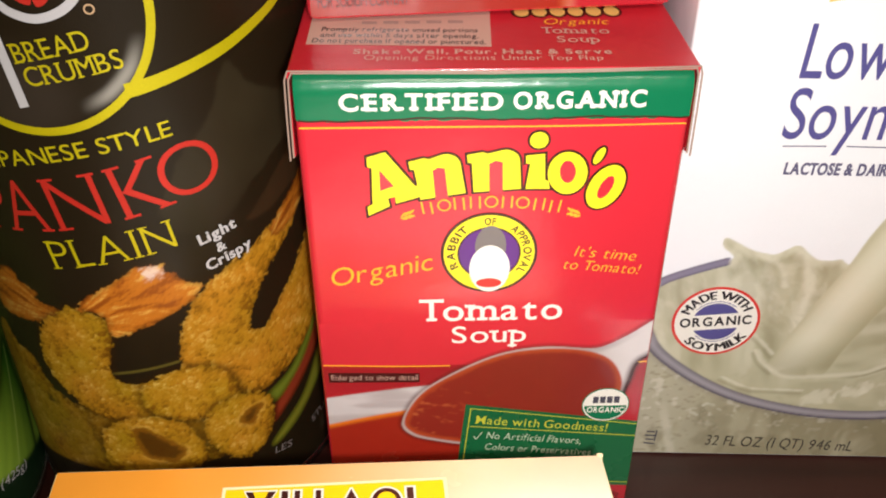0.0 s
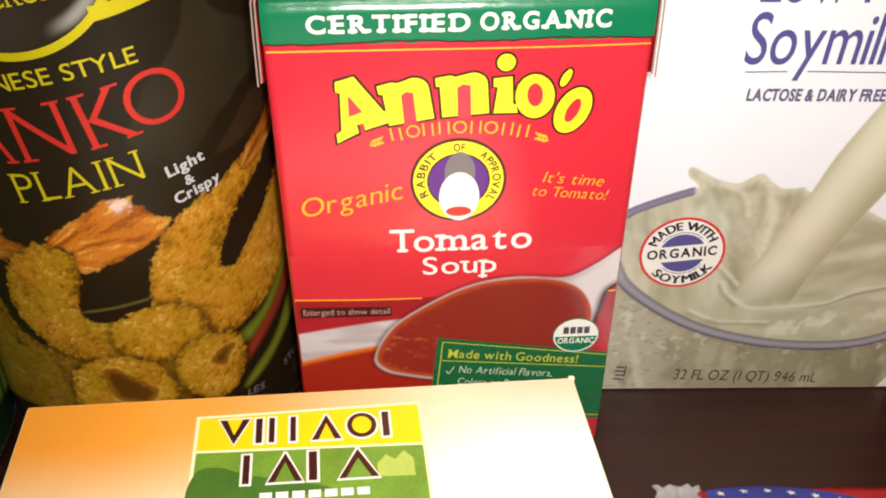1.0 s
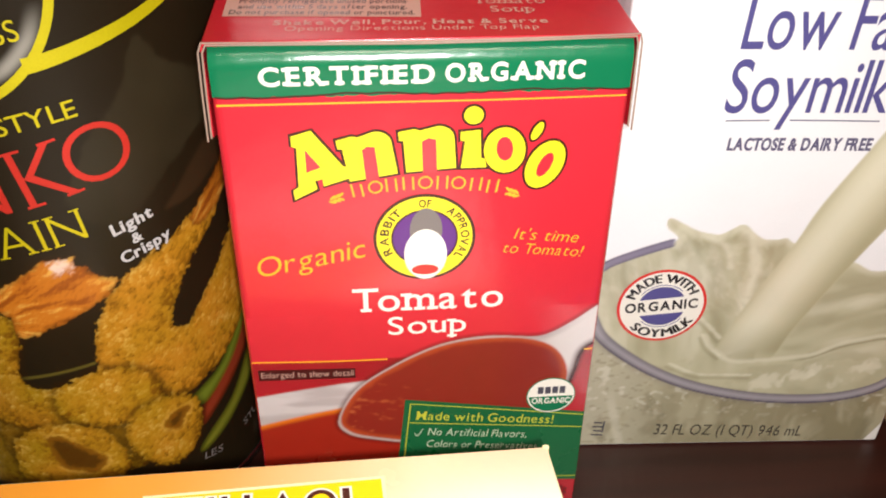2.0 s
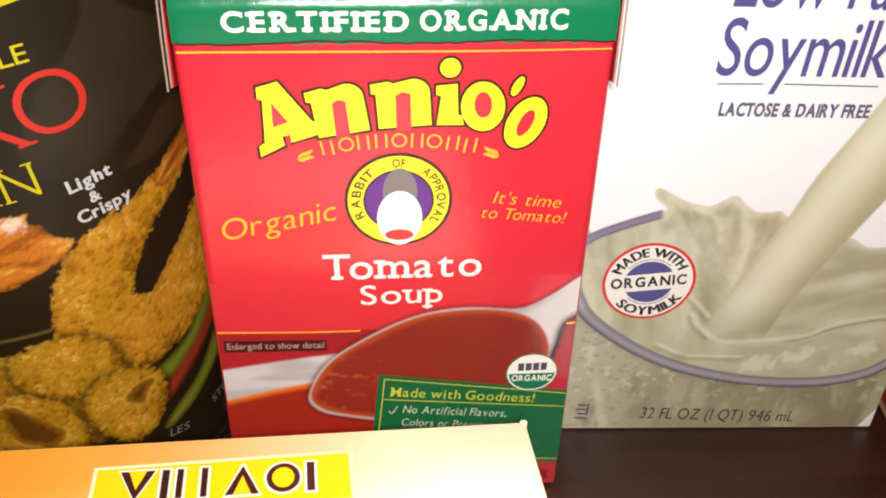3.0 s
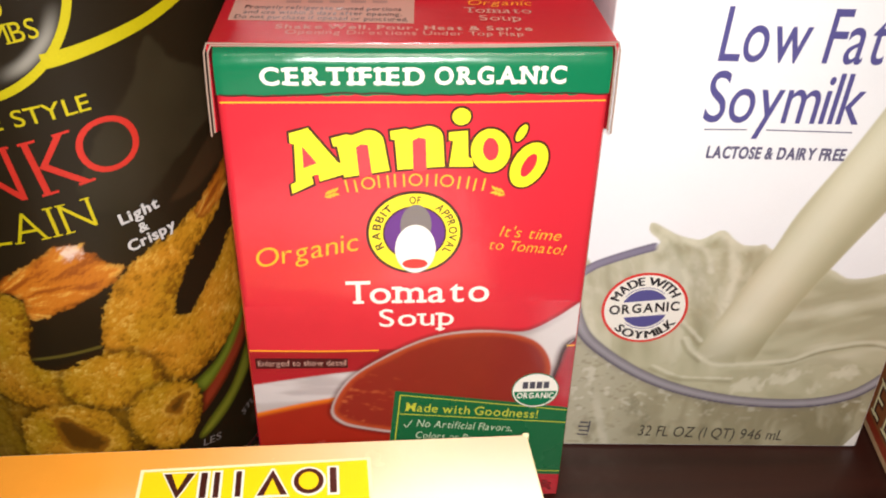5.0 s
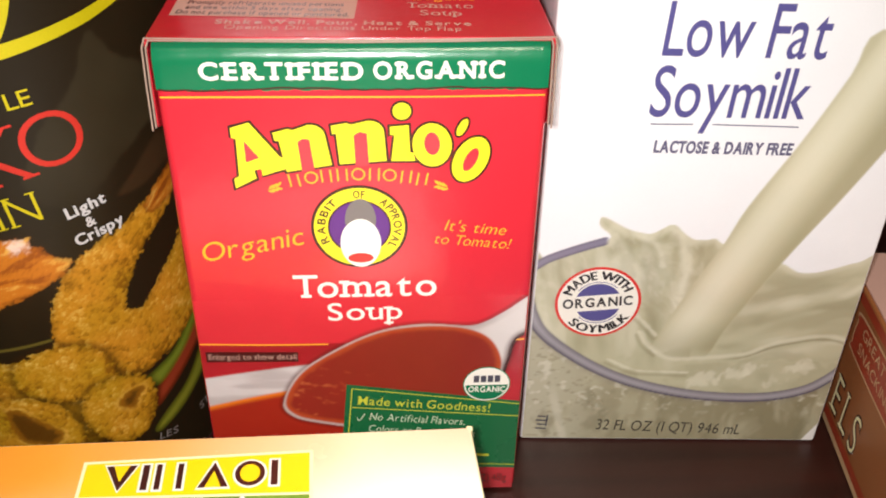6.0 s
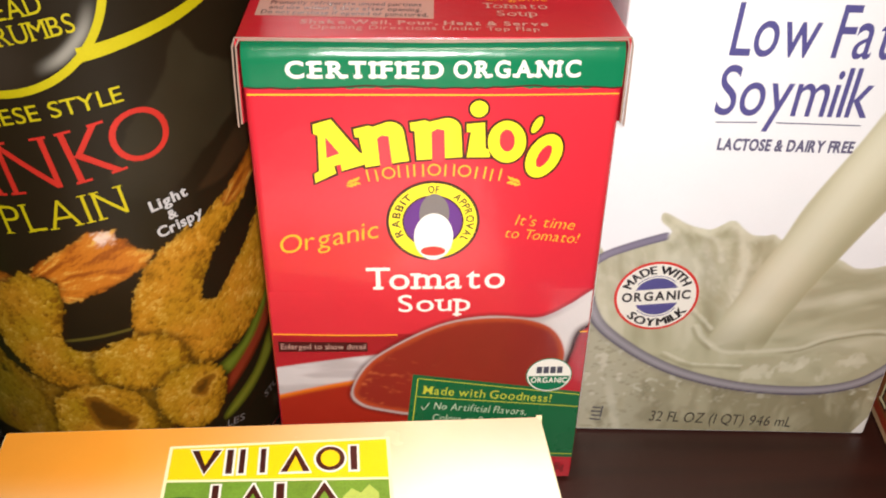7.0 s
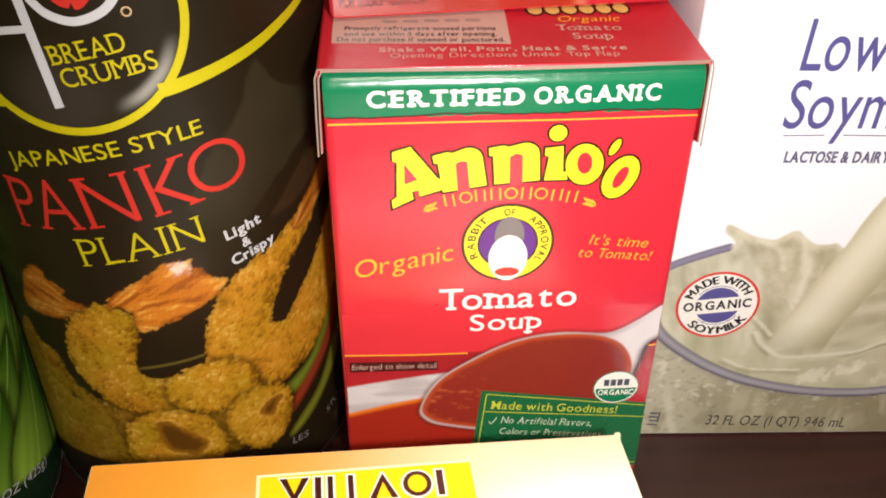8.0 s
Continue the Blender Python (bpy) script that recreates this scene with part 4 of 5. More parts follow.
    # vegetables: green and red strips that run up behind the ring
    for pts, col in (([(56, 12), (64, 24), (72, 38), (76, 34), (68, 18), (60, 8)], lin(48, 42, 30)),
                     ([(38.8, 27.5), (39.4, 34.0), (46.1, 40.2), (54, 47.5), (64, 58), (70, 60), (64, 47), (54, 38), (44.6, 31.0)], lin(116, 40, 16)),
                     ([(36.4, 39.0), (40.6, 41.0), (46.6, 43.6), (52.0, 48.6), (58, 55), (66, 70), (69, 66), (62, 53), (54.6, 44.2), (47.6, 38.6), (40.4, 34.6)], lin(92, 104, 24)),
                     ([(36.6, 20.4), (40.9, 24.6), (50.3, 31.0), (60, 42), (70, 52), (72, 44), (62, 33), (52.2, 25.6), (45.6, 21.4), (38.4, 18.4)], lin(100, 102, 24))):
        d = inside(u, v, spline(pts))
        img = over(img, np.asarray(col), ease(-0.2, 0.4, d) * (0.35 + 0.65 * ease(0, 2.0, d)))
        img = over(img, np.asarray(col) * 1.5 + 0.01, 0.5 * ease(1.2, 2.2, d + 1.4 * (n2 - 0.5)))
    # plate's line behind
    img = over(img, lin(104, 92, 36), 0.7 * ease(0.7, 0.15, inside(u, v, spline([(-2, 58.8), (7.1, 59.9), (16, 61.2)], False), False)))
    # curled prawns with their tails
    img = tail(img, [(-29.7, 84.1), (-24.8, 88.3), (-21.6, 88.0), (-20.6, 85.2), (-17.9, 84.1), (-15.7, 82.7), (-16.4, 80.9), (-13.3, 79.8), (-9.8, 78.4), (-13.0, 75.2), (-17.4, 73.4), (-23.4, 72.0), (-30.2, 71.4), (-33.0, 74), (-31.4, 79)], (-9.0, 76.6), 3.0, 0.62)
    img = crumbs(img, [(57, 97), (48.6, 93.6), (43.4, 90.6), (37.6, 87.8), (31.9, 86.2), (27.0, 83.6), (23.6, 80.3), (20.4, 76.0), (17.6, 69.6), (16.6, 62.4), (17.6, 57.0), (21.8, 52), (27, 46.6), (35, 41.4), (43.6, 43.4), (52, 47.5),
                       (62, 56), (70, 67), (77, 84), (76, 96), (66, 88), (58, 80.6), (52.5, 74.6), (47.0, 69.2), (43.2, 65.2), (40.0, 62.6), (37.2, 63.2), (36.0, 66.2), (37.6, 71.2), (41.6, 77.0), (47.4, 83.0), (55, 89.4)], 1.0, 0.75)
    img = tail(img, [(68, 106), (57, 99.6), (49.4, 94.4), (45.6, 91.0), (47.4, 88.0), (53, 88.8), (60, 93), (71, 100)], (40, 84), 0.7, 0.75)
    body = [(-11.4, 77.9), (-7.8, 80.2), (-3.6, 79.4), (0.8, 76.7), (1.5, 71.9), (0.4, 66.2), (-0.7, 61.4), (0.1, 56.6), (4.2, 55.2), (8.2, 55.2), (11.0, 50.3), (9.0, 44.0), (4.2, 41.2), (-4.8, 42.3), (-10.8, 44.8), (-15.2, 49.0), (-19.2, 54.0),
            (-20.9, 60.5), (-19.6, 67.8), (-16.8, 73.6)]
    img = crumbs(gloom(img, body, 2.0, 0.5), body, 0.94, 0.45)
    oval_piece = [(5.6, 54.0), (11.1, 57.4), (15.6, 58.8), (21.5, 58.2), (27.3, 54.4), (30.0, 48.4), (29.7, 43.2), (25.8, 41.0), (19.3, 39.8), (10.3, 41.6), (5.0, 46.6)]
    img = crumbs(gloom(img, oval_piece), oval_piece, 1.0, 0.3)
    fan = [(-6.0, 79.6), (-2.0, 83.7), (2.0, 86.3), (5.8, 88.6), (11.0, 92.2), (15.0, 92.1), (17.6, 91.8), (17.4, 89.7), (19.9, 88.6), (20.4, 86.7), (25.4, 82.9), (22.3, 79.4), (16.8, 76.6), (9.4, 73.5), (2.7, 70.9), (0.9, 73.0), (1.3, 76.3), (-1.7, 79.0)]
    img = tail(gloom(img, fan, 1.2, 0.4), fan, (-8.0, 75.5), 0.35)
    # pale highlight at the fan's tip: the can's glint painted into the ink
    img = over(img, lin(226, 206, 196), 0.75 * ease(3.0, 0.6, np.hypot((u - 14.6) * 0.8, v - 90.0) + 1.6 * rag) * ease(-0.2, 0.6, inside(u, v, spline(fan)) + rag))
    # rings
    for rim, hole in (([(-9.0, 35.6), (-3.6, 41.6), (4.5, 43.7), (11.6, 41.4), (16.4, 35.0), (19.0, 27.0), (15, 22.0), (1.2, 20.6), (-8.6, 24.0)],
                       [(0.6, 39.0), (4.2, 38.9), (7.8, 35.4), (13.2, 29.8), (10.4, 25.8), (5.1, 26.6), (1.4, 29.6), (0.2, 35.2)]),
                      ([(19.4, 38.7), (22.7, 43.1), (27.8, 44.2), (33.0, 43.4), (37.5, 40.4), (39.2, 34.5), (38.2, 27.1), (34.3, 21.3), (28.5, 20.1), (22.2, 24.8), (19.0, 32.2)],
                       [(29.6, 32.3), (28.7, 35.4), (32.4, 37.9), (36.0, 36.9), (34.1, 34.3), (32.8, 31.7)])):
        img = crumbs(gloom(img, rim, 2.4, 0.5), rim, 0.98, 0.35, 4.5)
        dh = inside(u, v, spline(hole)) + 0.7 * rag
        img = over(img, lin(222, 176, 84), 0.35 * ease(-1.6, -0.5, dh) * ease(0.2, -0.5, dh) * ease(0.4, 0.7, n2 + 0.15))
        img = over(img, lin(118, 72, 14), 0.85 * ease(-0.5, 0.5, dh))
        img = over(img, lin(56, 32, 8), 0.7 * ease(0.6, 2.2, dh))
    # black foot of the label with a pale line
    foot = 22 - 0.0045 * (u + 5) ** 2
    img = over(img, black, ease(0.0, 1.2, foot - v))
    return over(img, lin(120, 112, 100), 0.5 * ease(0.55, 0.2, np.abs(v - foot + 7.0)) * ease(40, 50, u))


def panko_can(m):
    root = thing("crumb_can", m, "black round can of panko bread crumbs with yellow and red print", "bread crumb can", "bread crumb cans")
    can_shell(root, 0.176, m_black, 0.048)
    skin = drum_skin(0.0480)
    put = lambda nm, bm, lift, mat, lab="", under=None: part(nm, lay(bm, skin, lift), mat, under or root, lab)
    picture("crumb_picture", -44, 84, 4, 172, 0.30, paint_crumbs, skin, 0.10, m_can_picture, root, "printed picture of golden crumbed seafood")
    # ball-shaped mark with a yellow ring and a streak to each side
    cx, cy, r = -0.6, 154.4, 26.9

    def paint_ball(u, v):
        img = np.empty((*u.shape, 3), np.float32)
        img[:] = lin(33, 25, 13)
        dd = inside(u, v, spline([(8.5, 133.9), (14.2, 136.6), (19.2, 141.7), (21.8, 148.1)], False), False)
        img = over(img, lin(164, 160, 150), 0.75 * ease(2.3, 0.1, dd) * ease(7, 15, u) * ease(150, 140, v))
        return over(img, lin(60, 52, 44), 0.6 * ease(16, 4, np.hypot(u + 4, v - 136)))
    ball = put("mark_ball", flat_shape([oval(cx, cy, r - 1, r - 1, 64)]), 0.13, m_black)
    picture("ball_sheen", -20, 23.6, 129.4, 152.0, 0.5, paint_ball, skin, 0.15, m_can_picture, root, "dark glossy ball with a soft crescent")
    put("mark_ring", annulus(cx, cy, r - 1.9, r, 72), 0.19, m_can_lime, "yellow ring", under=ball)
    put("streak", band([(17.4, 136.6), (21.0, 137.1), (26, 138.1), (33, 139.7), (40.7, 141.7), (49.3, 144.5), (55, 146.4), (70, 152)], (3.4, 2.2)), 0.17, m_can_lime, "yellow streak", under=ball)
    put("streak", band([(-17.4, 134.4), (-24, 134.0), (-34, 135), (-42, 136.4)], (3.0, 2.2)), 0.17, m_can_lime, "yellow streak", under=ball)
    put("mark_bar", flat_shape([np.array([(-4.9, 133.8), (-2.8, 134.3), (-6.2, 160.0), (-8.4, 160.0)])]), 0.20, m_can_white, "plain white bar of the mark", under=ball)
    put("mark_bar", flat_shape([np.array([(-22.0, 148.6), (-5.6, 151.0), (-5.9, 152.6), (-22.0, 150.4)])]), 0.20, m_can_white, under=ball)
    put("mark_arc", band([(-5.4, 160.0), (-4.1, 157.6), (-1.4, 154.9), (3.3, 153.4), (8.3, 154.7), (11.6, 157.3), (13.4, 161.0)], 1.9), 0.20, m_can_white, "plain white arc of the mark", under=ball)
    put("mark_dot", annulus(13.9, 154.8, 0.75, 1.1, 20), 0.20, m_tan, "", ball)
    put("mark_spot", flat_shape([spline([(-1.6, 160.6), (0.6, 157.2), (3.0, 156.2), (3.6, 157.4), (4.4, 155.8), (6.6, 157.0), (8.4, 160.6), (3.6, 163.0)], True, 4)]), 0.20, m_can_red, "plain red spot", under=ball)
    put("lettering", write("BREAD", (-2.9, 143.9), (12.7, 146.7), 4.2, 0.0, 0.08, gap=0.14), 0.22, m_can_lime, "yellow serif lettering", under=ball)
    put("lettering", write("CRUMBS", (-1.7, 138.8), (18.3, 142.0), 4.2, 0.0, 0.08, gap=0.14), 0.22, m_can_lime, "yellow serif lettering", under=ball)
    put("lettering", write("JAPANESE STYLE", (-20.4, 117.4), (25.2, 124.6), 3.8, 0.004, gap=0.14, bow=0.5), 0.18, m_can_lime, "yellow lettering")
    base = lambda u: 100.6 + (u + 23.6) * 0.169 - 4.8 * (u + 23.6) / 59.2 * (1 - (u + 23.6) / 59.2)
    for ch, a, b in (("P", -22.7, -16.9), ("A", -15.9, -5.8), ("N", -3.4, 8.3), ("K", 12.0, 22.4), ("O", 22.0, 35.6)):
        put("lettering", write(ch, (a, base(a)), (b, base(b)), 13.6, -0.012, 0.045), 0.20, m_can_red, "large red serif letter")
    put("lettering", write("PLAIN", (-7.6, 91.8), (21.6, 96.0), 7.8, -0.014, 0.045, gap=0.22), 0.20, m_can_lime, "yellow serif lettering")
    put("lettering", write("Light", (26.6, 94.5), (36.2, 96.3), 2.9, 0.02, heavy=0.05, gap=0.15), 0.20, m_can_white)
    put("lettering", write("&", (30.6, 91.0), (33.1, 91.5), 2.5, 0.03), 0.20, m_can_white)
    put("lettering", write("Crispy", (27.4, 86.7), (39.6, 89.0), 2.9, 0.02, heavy=0.05, gap=0.15), 0.20, m_can_white)
    put("lettering", write("LES", (37.4, 15.6), (43.4, 14.4), 2.4, 0.0, gap=0.16), 0.20, m_grey)
    put("lettering", write("STU", (53.0, 16.0), (60.0, 17.0), 2.4, 0.0, gap=0.16), 0.20, m_grey)
    return root


def paint_leaves(u, v):
    img = np.empty((*u.shape, 3), np.float32)
    img[:] = lin(8, 28, 14)
    img = over(img, lin(24, 92, 44), ease(40, 95, v))
    rs = np.random.RandomState(8)
    for k in range(20):
        row = k // 4
        cx, cy = 26 + (k % 4) * 25 + (row % 2) * 12 + rs.rand() * 5, 80 - row * 15 + rs.rand() * 5
        ln, wd, tn = 28 + rs.rand() * 7, 12.0 + rs.rand() * 3, 0.95 + (rs.rand() - 0.5) * 0.6
        c, s = math.cos(tn), math.sin(tn)
        pts = spline([(cx + (a * c - b * s), cy + (a * s + b * c)) for a, b in ((ln, 0), (ln * 0.6, wd * 0.55), (0, wd), (-ln * 0.8, wd * 0.5), (-ln * 0.9, -wd * 0.5), (0, -wd), (ln * 0.6, -wd * 0.5))])
        d = inside(u, v, pts)
        al, ac = (u - cx) * c + (v - cy) * s, -(u - cx) * s + (v - cy) * c
        vein = 0.5 + 0.5 * np.sin((ac * 1.1 + 0.05 * al * np.sign(ac)) * 1.3 + 2 * fbm(u, v, 8, 300 + k))
        lo, hi = np.asarray(lin(34, 84, 16), np.float32), np.asarray(lin(150, 184, 62), np.float32)
        col = lo + (hi - lo) * (ease(ln, -ln * 0.4, al) * (0.45 + 0.55 * ease(-wd, wd * 0.6, ac)) * (0.82 + 0.18 * vein))[..., None]
        img = over(img, lin(6, 22, 8), 0.7 * ease(-3.0, 0.0, d))
        img = img + (col * (0.45 + 0.55 * ease(0, 3.5, d))[..., None] - img) * ease(-0.2, 0.4, d)[..., None]
        img = over(img, lin(176, 200, 104), 0.5 * ease(0.5, 0.1, np.abs(ac)) * ease(0.5, 2, d))
    img = over(img, lin(18, 40, 20), ease(26, 23, v + 0.33 * (u - 52)))
    img = over(img, lin(96, 26, 14), ease(90, 93, u) * ease(50, 60, v))
    return img


def green_can(m):
    root = thing("crumb_can", m, "green round can with a leafy printed label", "bread crumb can", "bread crumb cans")
    can_shell(root, 0.176, material("dark_green_label", lin(16, 70, 34), 0.22, 0.1, coat=0.4), 0.0495)
    skin = drum_skin(0.0495)
    picture("leaf_picture", 20, 106, 4, 120, 0.5, paint_leaves, skin, 0.10, m_can_picture, root, "printed picture of green leaves")
    part("lettering", lay(write("15 OZ (425g)", (52.0, 22.6), (77.0, 13.8), 2.9, 0.0, gap=0.14), skin, 0.2), m_can_white, root, "white lettering")
    return root


panko_can(pose(-0.0775, 0.225, 0, 0, 0, -3.1))
green_can(pose(-0.1678, 0.188, 0, 0, 0, 0))


# ---- flat box in front ----
def paint_sunrise(u, v):
    img = np.empty((*u.shape, 3), np.float32)
    img[:] = lin(250, 246, 238)
    far = ease(132, 14, u) * ease(148, 190, v)
    img = over(img, lin(248, 206, 140), 0.85 * ease(0.02, 0.45, far))
    img = over(img, lin(250, 210, 160), 0.75 * ease(172, 194, v) * ease(0.9, 0.3, far))
    img = over(img, lin(252, 166, 58), ease(0.25, 0.95, far))
    return img


def meal_box(m):
    root = thing("meal_box", m, "orange and white cardboard box lying flat on the shelf", "food box")
    w, d, h = 0.0640, 0.0975, 0.0548
    lean = 0.042
    body = box(-w, -d, 0, w, d, h, bevel=0.0008, segments=2)
    for vert in body.verts:
        vert.co.x += lean * (d - vert.co.y)
    part("body", body, m_cream, root)
    part("end_flap", box(w - 0.0012, d - 0.0008, h - 0.012, w + 0.0003, d + 0.0003, h + 0.0002, bevel=0.0003), m_cream, root, "raised corner of the end flap")
    skin = plane_skin((-w + 2 * d * lean, -d, h), (1, 0, 0), (-lean, 1, 0))
    put = lambda nm, bm, lift, mat, lab="", under=None: part(nm, lay(bm, skin, lift), mat, under or root, lab)
    each = lambda nm, outlines, lift, mat, lab="", under=None: [part(nm, lay(flat_shape([k]), skin, lift), mat, under or root, lab) for k in outlines]
    picture("printed_front", 0.5, 127.5, 0.5, 194.4, 1.2, paint_sunrise, skin, 0.06, m_picture, root, "printed front fading from orange to white")
    x0, y1 = 39.4, 189.4
    logo = put("logo_border", flat_shape([np.array([(x0, y1 - 1.0), (x0 + 51.2, y1), (x0 + 51.2, y1 - 30), (x0, y1 - 30.4)])]), 0.12, m_cream, "cream border of the mark")
    put("logo_top", flat_shape([np.array([(x0 + 0.8, y1 - 1.8), (x0 + 50.4, y1 - 0.8), (x0 + 50.4, y1 - 12.6), (x0 + 0.8, y1 - 11.4)])]), 0.18, m_sign_yellow, "yellow field of the mark", under=logo)
    put("logo_field", flat_shape([np.array([(x0 + 0.8, y1 - 12.1), (x0 + 50.4, y1 - 13.3), (x0 + 50.4, y1 - 29.2), (x0 + 0.8, y1 - 29.4)])]), 0.18, m_meadow, "green meadow field of the mark", under=logo)
    put("logo_hill", flat_shape([spline([(x0 + 1, y1 - 27), (x0 + 1, y1 - 18), (x0 + 6, y1 - 16.5), (x0 + 12, y1 - 19), (x0 + 20, y1 - 21), (x0 + 30, y1 - 24), (x0 + 18, y1 - 26)], True, 5)]), 0.22, material("hill_green_ink", lin(70, 112, 40), 0.3, 0.3, 900.0), under=logo)
    put("logo_house", flat_shape([np.array([(x0 + 40, y1 - 21.6), (x0 + 48, y1 - 21.8), (x0 + 48, y1 - 17), (x0 + 46, y1 - 14.6), (x0 + 44, y1 - 17), (x0 + 42, y1 - 15.6), (x0 + 40, y1 - 18)])]), 0.22, material("pale_green_ink", lin(176, 196, 92), 0.3, 0.2, 900.0), under=logo)

    def row(grow, y, hgt, kinds, x):
        out = []
        g = grow
        for kind, wd in kinds:
            a, b = x, x + wd
            if kind == "wedge":
                out.append(np.array([(a - g, y + hgt + g), ((a + b) / 2, y - g), (b + g, y + hgt + g)]))
            elif kind == "peak":
                out.append(np.array([(a - g, y - g), (b + g, y - g), ((a + b) / 2 + g * 0.6, y + hgt + g), ((a + b) / 2 - g * 0.6, y + hgt + g)]))
            elif kind == "disc":
                out.append(oval((a + b) / 2, y + hgt / 2, wd / 2 + g, hgt / 2 + g, 32))
            else:
                b = a + wd * (0.36 if wd > 2 else 0.9)
                out.append(np.array([(a - g, y - g), (b + g, y - g), (b + g, y + hgt + g), (a - g, y + hgt + g)]))
                b = a + wd
            x = b + 1.35
        return out
    top = [("wedge", 6.8), ("bar", 1.6), ("bar", 3.4), ("bar", 3.4), ("peak", 6.6), ("disc", 6.6), ("bar", 4.2)]
    low = [("bar", 4.0), ("peak", 7.4), ("bar", 5.0), ("peak", 8.6)]
    for kinds, y, hg, x in ((top, y1 - 10.2, 7.4, x0 + 5.4), (low, y1 - 21.6, 8.0, x0 + 11.2)):
        each("logo_outline", row(0.55, y, hg, kinds, x), 0.26, m_white, under=logo)
        each("logo_shape", row(0.0, y, hg, kinds, x), 0.34, m_brown, "plain dark shapes of the mark", under=logo)
        gaps, xx = [], x
        for k, wd in kinds:
            if k == "disc":
                gaps.append(oval(xx + wd / 2, y + hg / 2, wd / 2 - 1.1, hg / 2 - 1.1, 28))
            elif k == "wedge":
                gaps.append(np.array([(xx + 1.6, y + hg + 0.05), (xx + wd / 2, y + 2.6), (xx + wd - 1.6, y + hg + 0.05)]))
            elif k == "peak":
                gaps.append(np.array([(xx + 1.5, y - 0.05), (xx + wd - 1.5, y - 0.05), (xx + wd / 2, y + hg - 2.6)]))
            xx += wd + 1.35
        each("logo_gap", gaps, 0.40, m_sign_yellow if kinds is top else m_meadow, under=logo)
    each("small_bar", [np.array([(x0 + 15 + 3.4 * k, y1 - 26.2), (x0 + 17.6 + 3.4 * k, y1 - 26.2), (x0 + 17.6 + 3.4 * k, y1 - 24.2), (x0 + 15 + 3.4 * k, y1 - 24.2)]) for k in range(7)], 0.3, m_white, under=logo)
    return root


meal_box(pose(-0.0216, 0.0520, 0, 0, 0, 1.0))


# ---- brown snack box beside the soymilk ----
def snack_box(m):
    root = thing("snack_box", m, "brown snack box with cream lettering, lying on the shelf", "snack box")
    length, width, h = 0.150, 0.10, 0.052
    part("body", box(0, -length, 0, width, 0, h, bevel=0.0008), m_box_brown, root)
    part("top_sheet", box(0.001, -length + 0.001, h + 0.0001, width - 0.001, -0.001, h + 0.0006), m_pale, root, "pale glossy top")
    skin = plane_skin((0, 0, 0), (0, -1, 0), (0, 0, 1))
    put = lambda nm, bm, lift, mat, lab="", under=None: part(nm, lay(bm, skin, lift), mat, under or root, lab)
    put("foot_strip", flat_shape([np.array([(0.8, 0.8), (149, 0.8), (149, 3.0), (0.8, 3.0)])]), 0.1, m_tan, "tan strip along the foot")
    put("foot_strip", flat_shape([np.array([(0.8, 3.0), (149, 3.0), (149, 6.4), (0.8, 6.4)])]), 0.1, m_box_rust)
    put("head_strip", flat_shape([np.array([(0.8, 48.0), (149, 48.0), (149, 51.2), (0.8, 51.2)])]), 0.1, m_box_rust)
    put("lettering_shade", write("PRETZELS", (-26.8, 8.1), (47.0, 8.1), 13.4, 0.03, 0.08, gap=0.34), 0.12, m_brown)
    put("lettering", write("PRETZELS", (-26.6, 8.3), (46.7, 8.3), 13.2, -0.012, 0.06, gap=0.40), 0.2, m_cream, "cream serif lettering")
    pill = spline([(27, 32), (23.6, 35), (23.6, 42), (27, 46), (70, 46), (74, 42), (74, 36), (70, 32)], True, 5)
    put("badge_edge", flat_shape([pill]), 0.12, m_tan)
    badge = put("badge", flat_shape([(pill - (48.8, 39)) * (0.97, 0.9) + (48.8, 39)]), 0.2, m_box_rust, "rust badge")
    put("lettering", write("GREAT FOR", (29.6, 40.8), (62, 40.8), 3.5, 0.0), 0.3, m_tan, under=badge)
    put("lettering", write("SNACKING", (29.6, 35.2), (58, 35.2), 3.5, 0.0), 0.3, m_tan, under=badge)
    return root


snack_box(pose(0.16616, 0.22752, 0, 0, 0, -7.65))


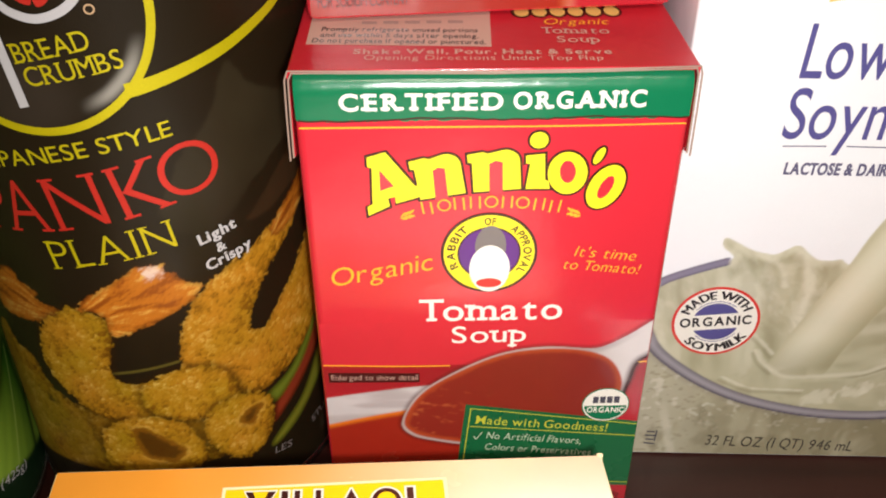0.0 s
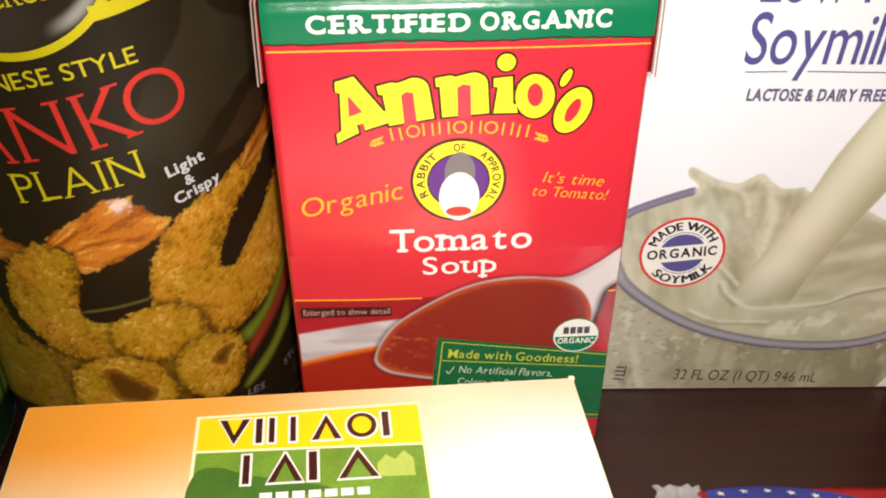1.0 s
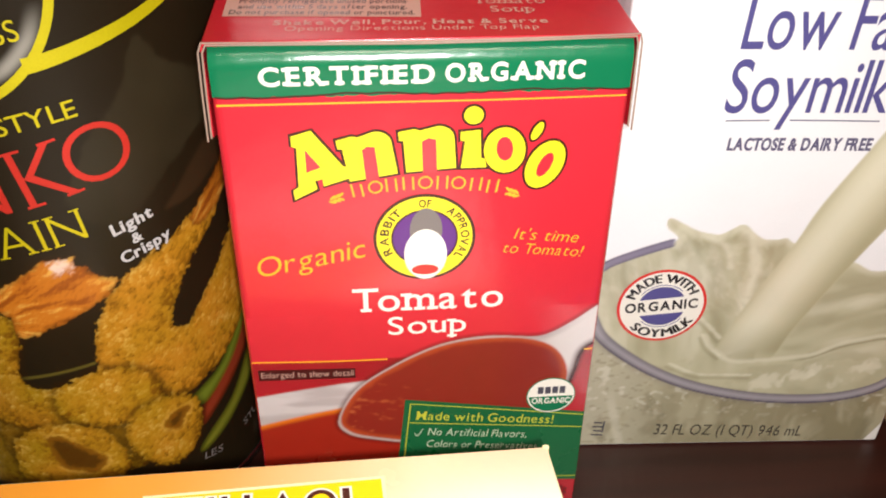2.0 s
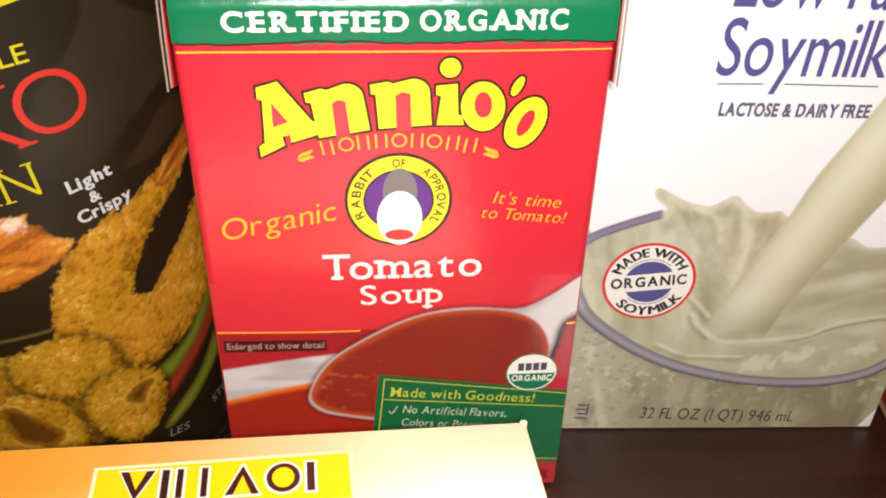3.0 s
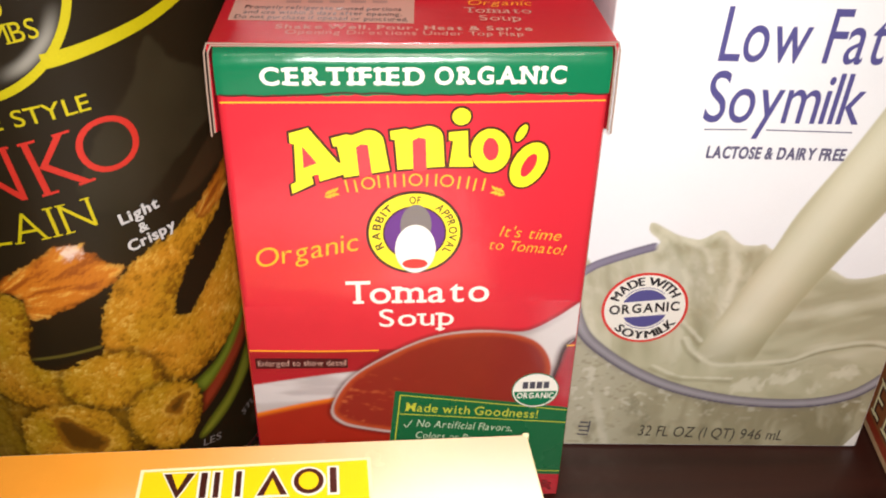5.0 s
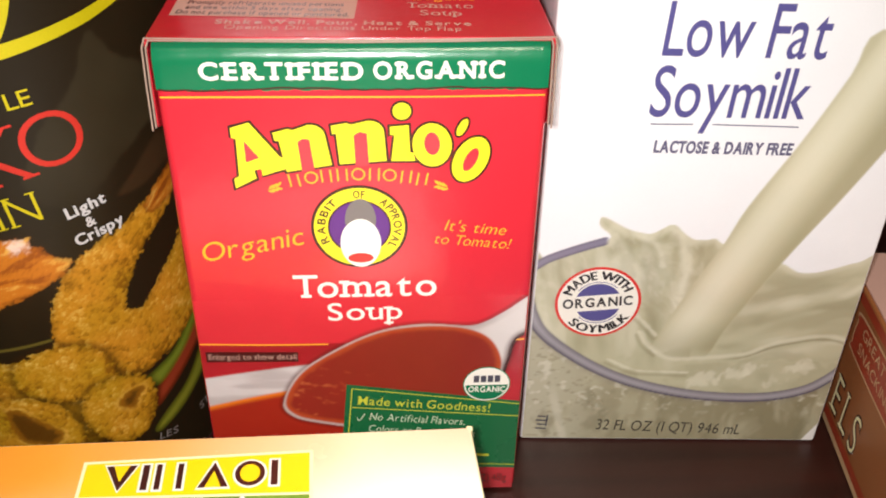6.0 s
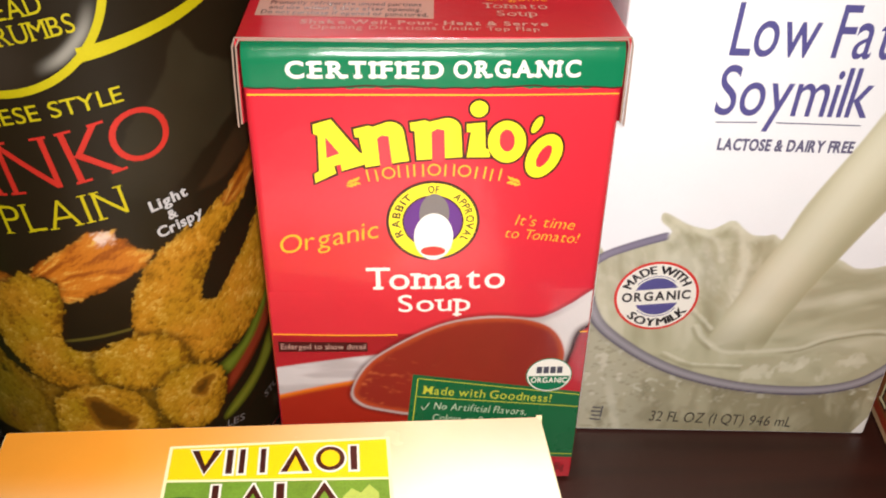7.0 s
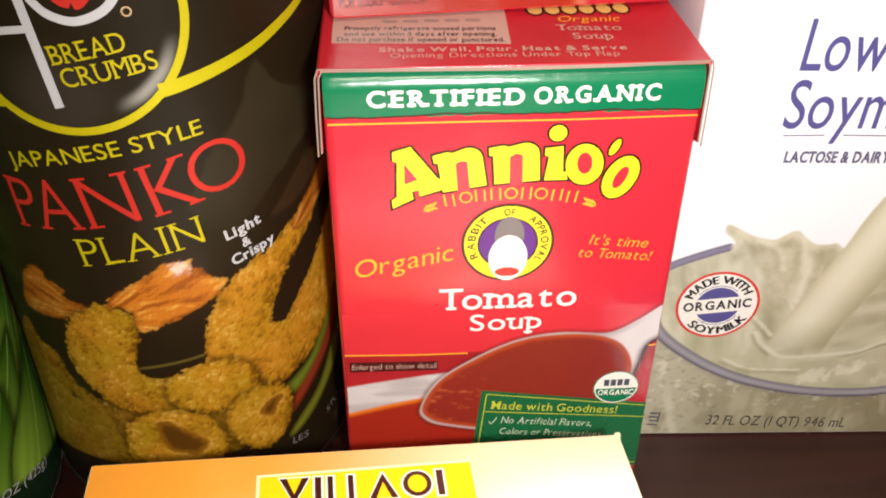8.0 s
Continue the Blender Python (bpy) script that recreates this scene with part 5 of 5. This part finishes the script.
# ---- foil wrapper ----
def wrapper(m):
    root = thing("snack_bar", m, "red and blue foil snack wrapper with white stars", "snack bar")
    bm = bmesh.new()
    nx, ny = 40, 18
    rs = np.random.RandomState(2)
    grid = []
    for i in range(nx + 1):
        x = 0.010 + 0.120 * i / nx
        row = []
        for j in range(ny + 1):
            t = 2 * math.pi * j / ny
            fat = min(1, (i + 1) / 6, (nx + 1 - i) / 6) ** 0.5
            row.append(bm.verts.new((x, 0.024 * math.cos(t), 0.0095 + 0.0093 * fat * math.sin(t) + 0.0006 * (rs.rand() - 0.5))))
        grid.append(row)
    for a, b in zip(grid, grid[1:]):
        for j in range(ny):
            bm.faces.new((a[j], b[j], b[j + 1], a[j + 1]))
    bmesh.ops.remove_doubles(bm, verts=bm.verts[:], dist=1e-6)
    bmesh.ops.recalc_face_normals(bm, faces=bm.faces[:])
    part("body", bm, m_wrap_red, root, smooth=True)
    for x0, x1 in ((-0.002, 0.011), (0.129, 0.142)):
        bm = bmesh.new()
        rows = []
        for i in range(9):
            x = x0 + (x1 - x0) * i / 8
            rows.append([bm.verts.new((x + 0.0012 * (j % 2) * (i == 0), -0.026 + 0.052 * j / 24, 0.0092 + 0.0009 * math.sin(i * 2.4) + 0.0004 * math.sin(j * 1.7) + sgn)) for sgn in (0.0, 0.0004) for j in range(25)])
        for a, b in zip(rows, rows[1:]):
            for j in list(range(24)) + list(range(25, 49)):
                bm.faces.new((a[j], b[j], b[j + 1], a[j + 1]))
        bmesh.ops.recalc_face_normals(bm, faces=bm.faces[:])
        part("crimped_end", bm, m_foil, root, "crimped silver end", smooth=True)
    swell = lambda x: max(0.0, min(1, (x - 0.007) / 0.018, (0.133 - x) / 0.018)) ** 0.5
    top = lambda x, y: 0.0097 + 0.0093 * swell(x) * math.sqrt(max(0, 1 - (y / 0.024) ** 2))
    bm = bmesh.new()
    cols = []
    for i in range(15):
        x = 0.0115 + 0.0425 * i / 14
        hi = 0.0225 - 0.010 * ((i - 2) / 12) ** 2
        cols.append([bm.verts.new((x, y, top(x, y) + 0.0006)) for y in np.linspace(-0.012, hi, 10)])
    for a, b in zip(cols, cols[1:]):
        for j in range(9):
            bm.faces.new((a[j], b[j], b[j + 1], a[j + 1]))
    part("blue_patch", bm, m_wrap_blue, root, "blue patch with stars", smooth=True)
    for i in range(7):
        x = 0.0145 + 0.0058 * i
        y = 0.0195 - 0.010 * ((x - 0.0115) / 0.0425) ** 2
        bm = bmesh.new()
        vs = [bm.verts.new((x + r * math.cos(a), y + r * math.sin(a), top(x, y + r * math.sin(a)) + 0.0010)) for k in range(10) for r, a in ((0.0013 if k % 2 == 0 else 0.00055, math.pi / 2 + k * math.pi / 5),)]
        bm.faces.new(vs)
        part("star", bm, m_white, root)
    return root


wrapper(pose(0.0674, 0.1275, 0, 0, 0, -3))


# ---- pale package behind the soup cartons ----
def pale_package(m):
    root = thing("paper_package", m, "pale plain paper package standing behind the soup cartons", "package")
    part("body", box(-0.030, -0.020, 0, 0.030, 0.020, 0.150, bevel=0.003, segments=3), material("pale_paper", lin(236, 224, 212), 0.55, 0.06, 120.0, 0.08, dent=0.3), root, smooth=True)
    part("top_fold", box(-0.029, -0.004, 0.150, 0.029, 0.004, 0.158, bevel=0.0015), m_pale, root, "folded top of the package")
    return root


pale_package(pose(-0.022, 0.302, 0, 0, 0, 2))
